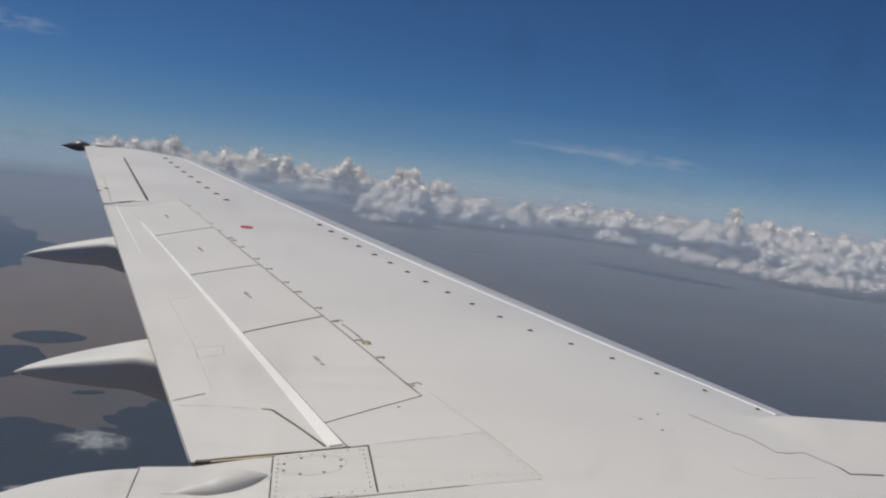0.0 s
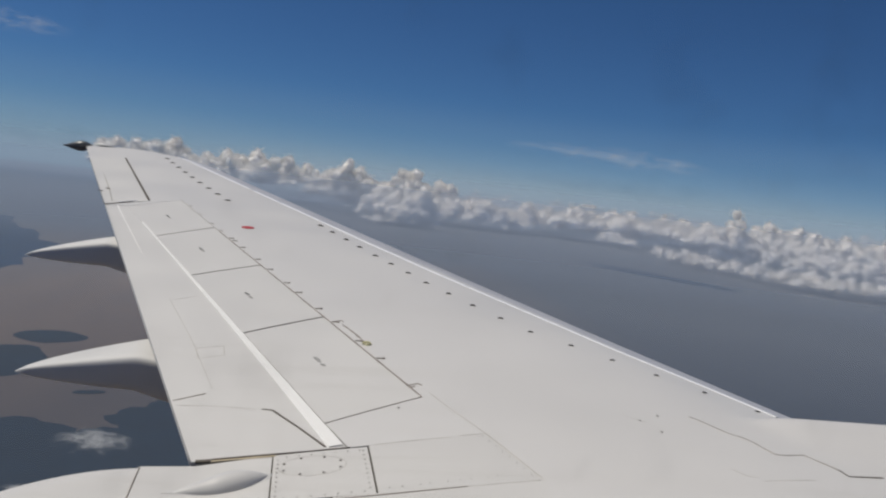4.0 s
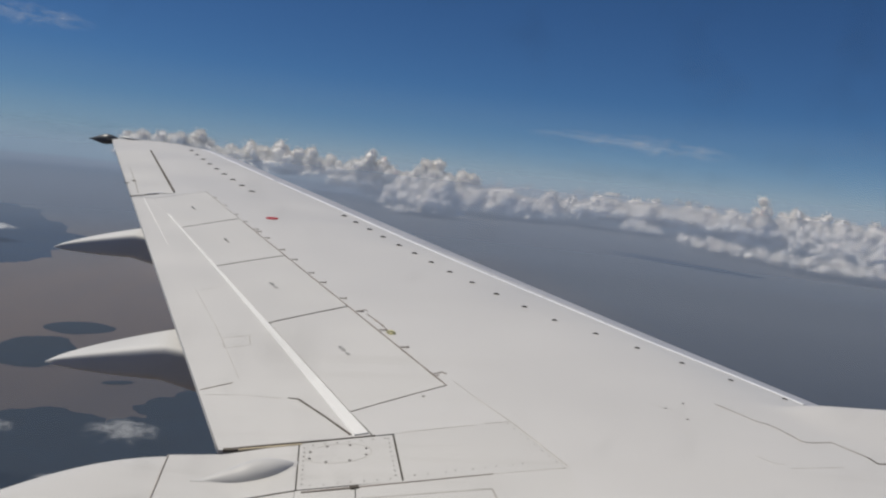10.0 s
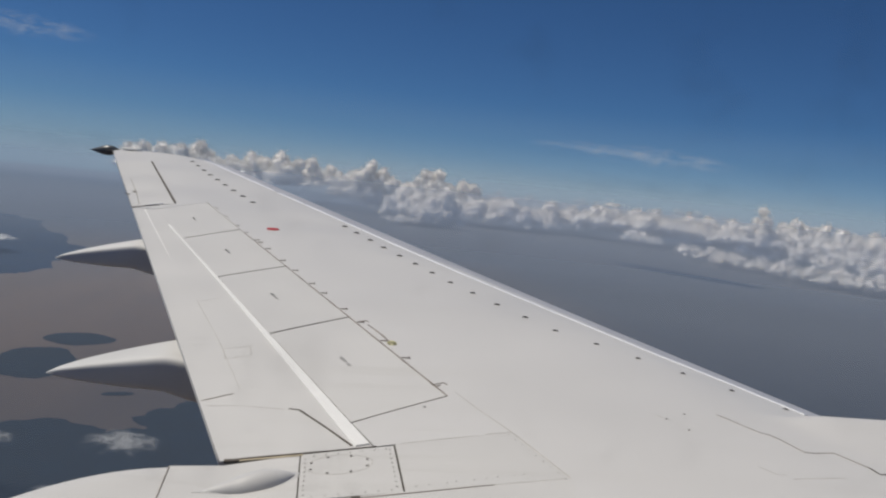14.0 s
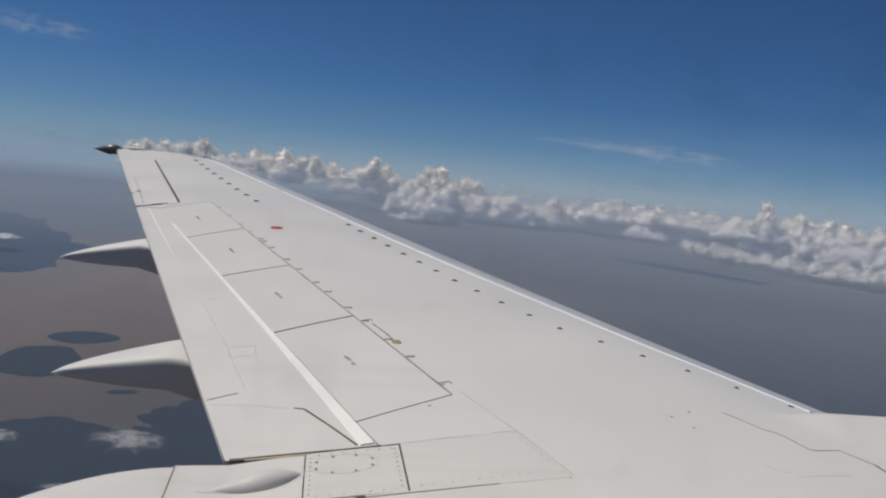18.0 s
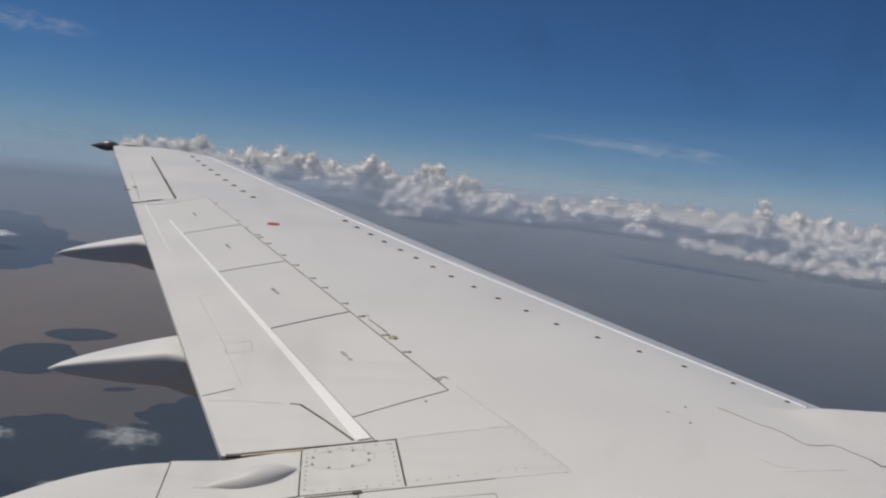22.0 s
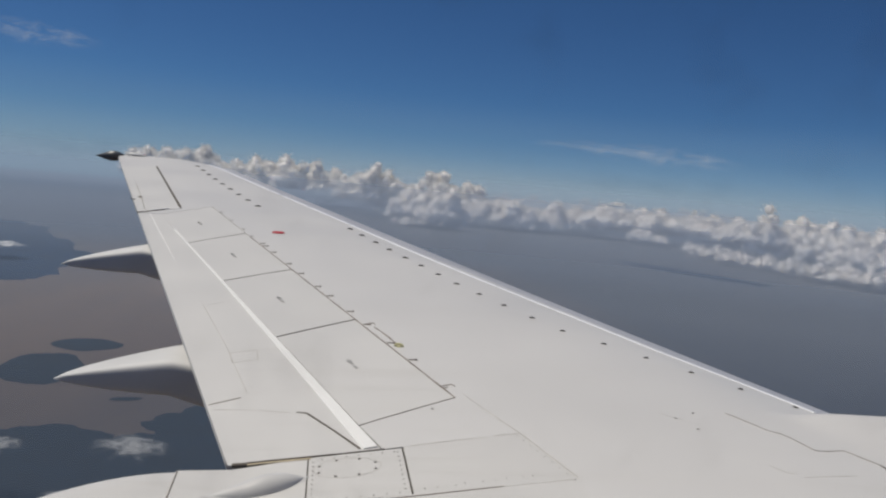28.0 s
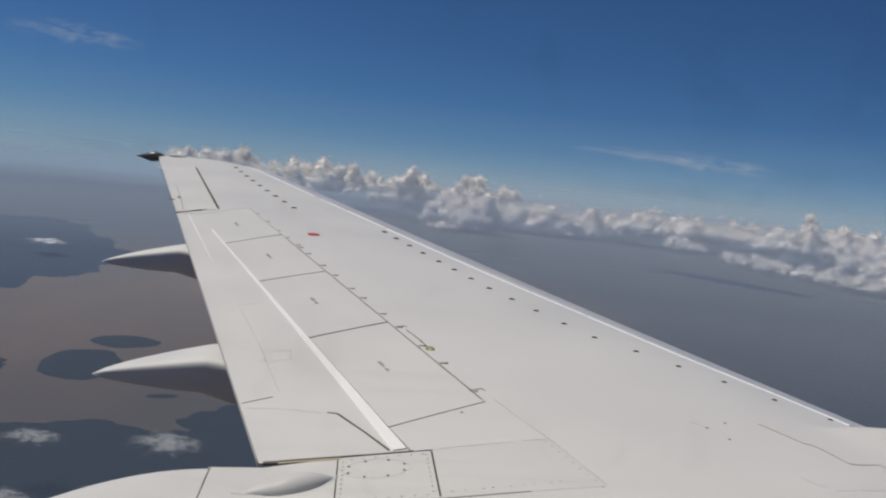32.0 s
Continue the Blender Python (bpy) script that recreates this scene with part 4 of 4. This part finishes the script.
COARSE = bpy.data.textures.new("billows", "CLOUDS")
COARSE.noise_scale, COARSE.noise_depth = 24.0, 3
FINE = bpy.data.textures.new("fine_billows", "CLOUDS")
FINE.noise_scale, FINE.noise_depth = 9.0, 4
CURDLED = bpy.data.textures.new("curdled_edges", "CLOUDS")
CURDLED.noise_scale, CURDLED.noise_depth, CURDLED.noise_type = 4.5, 4, "HARD_NOISE"


def unit_ball(cuts):
    bm = bmesh.new()
    bmesh.ops.create_icosphere(bm, subdivisions=cuts, radius=1.0)
    v = np.array([v.co[:] for v in bm.verts])
    f = np.array([[v.index for v in f.verts] for f in bm.faces])
    bm.free()
    return v, f


BALL, SMALL_BALL = unit_ball(2), unit_ball(1)
OCTA = np.array([(1, 0, 0), (-1, 0, 0), (0, 1, 0), (0, -1, 0), (0, 0, 1), (0, 0, -1)], float)
OCTA_FACES = np.array([(0, 2, 4), (2, 1, 4), (1, 3, 4), (3, 0, 4), (2, 0, 5), (1, 2, 5), (3, 1, 5), (0, 3, 5)])
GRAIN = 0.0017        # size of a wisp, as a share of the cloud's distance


def heaped(x, y, base, tall, half, seed, lobes, flat):
    """Lobes heaped over a flat base, each one carrying smaller knobs like a cauliflower, fused and curdled."""
    rnd = random.Random(seed)
    far = math.hypot(x, y)
    along = Vector((y, -x)).normalized()
    out = Vector((x, y)).normalized()
    size = min(half, tall * 0.9)
    towers = [(rnd.uniform(-0.65, 0.65), rnd.uniform(0.5, 0.9), rnd.uniform(0.2, 0.4)) for _ in range(5)] + [(rnd.uniform(-0.25, 0.25), 1.0, 0.28)]
    heap = []
    for k in range(lobes):
        tx, th, wide = towers[k % len(towers)]
        level = rnd.random() ** 1.2 * th * (0.7 if flat else 1.0)
        spread = 1 - 0.6 * level
        r = (0.08 + 0.14 * rnd.random() ** 1.6) * (1.1 - 0.2 * level) * size
        if k < 9:
            level, r = rnd.uniform(0.05, 0.45) * th, rnd.uniform(0.24, 0.36) * size
        a = (tx + max(-2.0, min(2.0, rnd.gauss(0, 1))) * wide * max(0.2, 1.3 - 1.1 * level)) * half
        d = rnd.uniform(-0.6, 0.6) * half * spread
        c = Vector((x + along.x * a + out.x * d, y + along.y * a + out.y * d, base + r * 0.5 + level * (tall - 1.45 * r)))
        heap.append((c, r, rnd.uniform(1.0, 1.5), rnd.uniform(0.75, 1.0), BALL))
        if level > 0.45:
            # a stouter lobe underneath carries the high ones
            heap.append((c - Vector((0, 0, 1.15 * r)), r * 1.25, 1.2, 1.0, BALL))
        for _ in range(6):
            v = Vector((rnd.gauss(0, 1), rnd.gauss(0, 1), rnd.gauss(0.5, 0.8))).normalized()
            heap.append((c + v * r * rnd.uniform(0.7, 0.92), r * rnd.uniform(0.22, 0.48), rnd.uniform(0.9, 1.3), rnd.uniform(0.75, 1.0), SMALL_BALL))
    verts, faces, count = [], [], 0
    for c, r, wide, high, (bv, bf) in heap:
        p = bv * np.array((r * wide, r * wide, r * high)) + np.array(c)
        p[:, 2] = np.where(p[:, 2] < base, base + (p[:, 2] - base) * 0.3, p[:, 2])
        verts.append(p)
        faces.append(bf + count)
        count += len(bv)
    ob = mesh_object("heap", np.concatenate(verts).tolist(), np.concatenate(faces).tolist(), CLOUD)
    fuse = ob.modifiers.new("fuse", "REMESH")
    fuse.mode, fuse.voxel_size = "VOXEL", far / 800.0
    for tex, amount in ((COARSE, 18.0), (FINE, 9.0), (CURDLED, 3.0)):
        puff = ob.modifiers.new("puff", "DISPLACE")
        puff.texture, puff.texture_coords, puff.strength, puff.mid_level = tex, "GLOBAL", min(amount, half * 0.3), 0.5
    return ob


WAITING = []


def cloud(x, y, base, tall, half, seed, label, lobes=26, group="cumulus bank", flat=False, loose=1.0):
    WAITING.append((heaped(x, y, base, tall, half, seed, lobes, flat), math.hypot(x, y), seed, label, group, loose))


def let_drift():
    """Turns every heap into a cloud whose rim frays out into small wisps."""
    graph = bpy.context.evaluated_depsgraph_get()
    for heap, far, seed, label, group, loose in WAITING:
        me = bpy.data.meshes.new_from_object(heap.evaluated_get(graph))
        n, nf = len(me.vertices), len(me.polygons)
        v, nrm, area, mid = np.empty(n * 3), np.empty(nf * 3), np.empty(nf), np.empty(nf * 3)
        me.vertices.foreach_get("co", v)
        me.polygons.foreach_get("normal", nrm)
        me.polygons.foreach_get("area", area)
        me.polygons.foreach_get("center", mid)
        v, nrm, mid = v.reshape(-1, 3), nrm.reshape(-1, 3), mid.reshape(-1, 3)
        core = [tuple(p.vertices) for p in me.polygons]
        rng = np.random.default_rng(seed)
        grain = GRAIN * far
        weight = area * np.clip(nrm[:, 2] + 0.75, 0.1, 1.2)
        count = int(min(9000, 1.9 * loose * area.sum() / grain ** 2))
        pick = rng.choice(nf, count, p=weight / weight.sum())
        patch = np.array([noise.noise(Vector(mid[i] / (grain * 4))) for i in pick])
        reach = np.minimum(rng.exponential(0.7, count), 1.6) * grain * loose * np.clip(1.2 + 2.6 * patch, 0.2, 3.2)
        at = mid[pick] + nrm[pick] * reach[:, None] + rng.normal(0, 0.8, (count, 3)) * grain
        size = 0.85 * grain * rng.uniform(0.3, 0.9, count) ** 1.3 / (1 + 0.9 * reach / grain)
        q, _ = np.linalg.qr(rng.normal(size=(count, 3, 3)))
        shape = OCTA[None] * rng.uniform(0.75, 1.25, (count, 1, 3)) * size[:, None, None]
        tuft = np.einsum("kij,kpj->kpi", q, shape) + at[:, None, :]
        tf = (OCTA_FACES[None] + (n + 6 * np.arange(count))[:, None, None]).reshape(-1, 3)
        verts = np.concatenate([v, tuft.reshape(-1, 3)]).tolist()
        ob = mesh_object("cloud", verts, core + tf.tolist(), [CLOUD, VAPOUR], True, [0] * nf + [1] * len(tf))
        tagged(ob, label, "cloud", group=group)
        bpy.data.objects.remove(heap)
        bpy.data.meshes.remove(me)


CUMULUS = "heaped white cumulus with grey flat base over the sea"
HAZY = "pale cumulus half lost in haze along the horizon"
NEARER = "broken white cumulus heap in the nearer cloud field"
SHREDS = "low flat shred of fair-weather cloud"
FAR_BANK = [(-666, 2946, -43, 96, 74), (-572, 2924, -49, 114, 73), (-480, 3032, -59, 128, 95), (-341, 2975, -60, 121, 92), (-228, 2959, -66, 133, 96), (-129, 3068, -72, 124, 90), (-37, 3231, -83, 134, 94), (61, 3194, -77, 116, 88)]
BACK_BANK = [(64, 3439, -56, 78, 89), (568, 3207, -71, 78, 93), (736, 3281, -76, 83, 105), (859, 3160, -69, 79, 98), (977, 3089, -61, 76, 101), (1093, 3026, -55, 71, 96), (1236, 3010, -54, 68, 97), (1460, 3172, -55, 68, 104),
             (1776, 2967, -57, 74, 112), (1912, 2872, -58, 70, 123), (2026, 2790, -61, 79, 123)]
MID_BANK = [(72, 2569, -47, 104, 56), (152, 2596, -86, 125, 69), (269, 2671, -74, 138, 67), (182, 2254, -93, 118, 67), (383, 2718, -92, 128, 69), (256, 2163, -93, 91, 68), (429, 2504, -89, 89, 67), (492, 2440, -93, 87, 66),
            (588, 2534, -93, 85, 77), (681, 2562, -86, 76, 79), (739, 2455, -75, 77, 80), (841, 2505, -73, 74, 82), (886, 2381, -63, 63, 75), (1044, 2560, -70, 68, 78), (16, 2748, -65, 93, 54), (121, 2661, -81, 94, 62),
            (375, 2482, -93, 77, 65), (464, 2511, -93, 73, 66), (536, 2454, -93, 65, 65), (649, 2571, -93, 66, 69), (755, 2636, -91, 68, 71), (810, 2525, -79, 62, 69), (880, 2475, -76, 62, 68)]
NEAR_BANK = [(968, 2221, -60, 61, 57), (1010, 2157, -66, 70, 62), (1049, 2066, -63, 98, 51), (1121, 2067, -64, 93, 55), (1237, 2142, -67, 84, 64), (1198, 1950, -68, 71, 63), (1252, 1916, -67, 70, 66), (1383, 1996, -70, 76, 73),
             (1393, 1886, -65, 72, 76), (1033, 2100, -93, 61, 55), (1128, 2109, -91, 59, 62), (1141, 1991, -93, 63, 63), (1159, 1898, -93, 58, 61), (1183, 1819, -93, 54, 59), (1232, 1777, -93, 56, 65), (1330, 1795, -93, 58, 73)]
LOW_BANK = [(799, 2286, -93, 41, 33), (812, 2201, -90, 24, 24), (828, 2021, -93, 23, 34), (791, 1806, -93, 28, 41), (790, 1679, -93, 29, 41), (817, 1612, -93, 24, 40), (824, 1516, -93, 28, 40), (821, 1424, -93, 30, 43),
            (852, 1395, -93, 30, 43), (864, 1334, -93, 31, 41), (913, 1330, -93, 32, 44), (977, 1334, -93, 32, 45)]
SHRED_BANK = [(153, 2117, -93, 19, 58), (219, 2153, -93, 20, 56)]
k = 0
for bank, label, lobes, loose in ((FAR_BANK, HAZY, 90, 1.3), (BACK_BANK, HAZY, 60, 1.4), (MID_BANK, CUMULUS, 110, 1.0), (NEAR_BANK, NEARER, 70, 1.1), (LOW_BANK, NEARER, 60, 1.2), (SHRED_BANK, SHREDS, 40, 1.3)):
    for x, y, zb, tall, half in bank:
        k += 1
        cloud(x, y, zb, tall, half, k, label, lobes, flat=bank is SHRED_BANK, loose=loose)

let_drift()

# ---------------------------------------------------------------- thin high cirrus
def veil(name, opaque, threshold, scale):
    """Thin torn cloud: noise decides where it is dense, and it frays out towards its rim."""
    m = bpy.data.materials.new(name)
    m.use_nodes = True
    t = m.node_tree
    t.nodes.clear()
    i_out = t.nodes.new("ShaderNodeOutputMaterial")
    i_clear = t.nodes.new("ShaderNodeBsdfTransparent")
    i_low = node(t, "ShaderNodeBsdfTranslucent", Color=(0.9, 0.9, 0.9, 1))
    i_up = node(t, "ShaderNodeBsdfDiffuse", Color=(0.9, 0.9, 0.9, 1))
    i_body = t.nodes.new("ShaderNodeMixShader")
    t.links.new(i_low.outputs[0], i_body.inputs[1])
    t.links.new(i_up.outputs[0], i_body.inputs[2])
    i_mix = t.nodes.new("ShaderNodeMixShader")
    tc = t.nodes.new("ShaderNodeTexCoord")
    mp = t.nodes.new("ShaderNodeMapping")
    mp.inputs["Scale"].default_value = scale
    n1 = node(t, "ShaderNodeTexNoise", Scale=1.6, Detail=7.0, Roughness=0.62, Distortion=0.6)
    t.links.new(tc.outputs["Object"], mp.inputs["Vector"])
    t.links.new(mp.outputs[0], n1.inputs["Vector"])
    ln = t.nodes.new("ShaderNodeVectorMath")
    ln.operation = "LENGTH"
    t.links.new(tc.outputs["Object"], ln.inputs[0])
    fade = ramp(t, ln.outputs["Value"], [(0.0, (1, 1, 1)), (0.45, (0.8,) * 3), (0.95, (0, 0, 0))])
    if opaque > 0.9:
        # dense in the middle, frayed by the noise towards the rim
        frayed = t.nodes.new("ShaderNodeMath")
        frayed.operation, frayed.inputs[1].default_value = "MULTIPLY_ADD", -0.42
        t.links.new(ln.outputs["Value"], frayed.inputs[0])
        t.links.new(n1.outputs["Fac"], frayed.inputs[2])
        wisp = ramp(t, frayed.outputs[0], [(threshold - 0.15, (0, 0, 0)), (threshold + 0.14, (opaque,) * 3)])
        i_body.inputs[0].default_value = 0.85
    else:
        wisp = ramp(t, n1.outputs["Fac"], [(threshold, (0, 0, 0)), (threshold + 0.3, (opaque,) * 3)])
    both = mixed(t, 1.0, fade.outputs[0], wisp.outputs[0], "MULTIPLY")
    t.links.new(both.outputs[2], i_mix.inputs[0])
    t.links.new(i_clear.outputs[0], i_mix.inputs[1])
    t.links.new(i_body.outputs[0], i_mix.inputs[2])
    t.links.new(i_mix.outputs[0], i_out.inputs[0])
    return m


CIRRUS = veil("cirrus", 0.36, 0.42, (2.2, 1.0, 1.3))
SCRAP = veil("torn_low_cloud", 1.0, 0.31, (1.7, 1.7, 1.7))


def scrap(x, y, z, half, deep, turn, seed):
    """A torn scrap of low cloud: a humped sheet."""
    verts, faces = [], []
    for i in range(25):
        for j in range(25):
            a, c = i / 12 - 1, j / 12 - 1
            verts.append((a, c, 0.2 * math.exp(-2 * (a * a + c * c)) * (0.6 + 0.8 * noise.noise(Vector((a * 2.5, c * 2.5, seed))))))
    for i in range(24):
        for j in range(24):
            k = i * 25 + j
            faces.append((k, k + 25, k + 26, k + 1))
    ob = mesh_object("cloud", verts, faces, SCRAP)
    ob.matrix_world = pose(x, y, z, 0, 0, turn) @ Matrix.Diagonal((half, deep, half * 0.6, 1))
    return tagged(ob, "small torn scrap of white cloud low over the dark island", "cloud")


scrap(-64, 268, -85, 14, 18, 20, 3)
scrap(-72, 228, -86, 7, 6, -10, 5)
scrap(-318, 845, -88, 26, 40, 15, 17)
scrap(-103, 264, -85, 11, 13, 30, 8)
scrap(-92, 216, -85, 10, 10, 0, 11)


def cirrus(x, y, z, half, tall, tilt):
    """A thin veil, slightly curved, far off and high."""
    verts, faces = [], []
    for i in range(25):
        for j in range(9):
            a, c = i / 12 - 1, j / 4 - 1
            verts.append((a, 0.15 * a * a + 0.1 * c, c + 0.12 * math.sin(3 * a)))
    for i in range(24):
        for j in range(8):
            k = i * 9 + j
            faces.append((k, k + 9, k + 10, k + 1))
    ob = mesh_object("backdrop_cirrus", verts, faces, CIRRUS)
    ob.matrix_world = Matrix.Translation((x, y, z)) @ pose(0, 0, 0, 0, tilt, -math.degrees(math.atan2(x, y))) @ pose(0, 0, 0, -68) @ Matrix.Diagonal((half, half * 0.2, tall * 2.7, 1))
    return tagged(ob, "thin white wisp of high cirrus", "cirrus", kind="structure")


cirrus(1204, 3279, 206, 330, 62, 2.0)
cirrus(980, 3350, 216, 320, 40, 2.0)
cirrus(-1170, 3280, 420, 270, 80, 1.0)
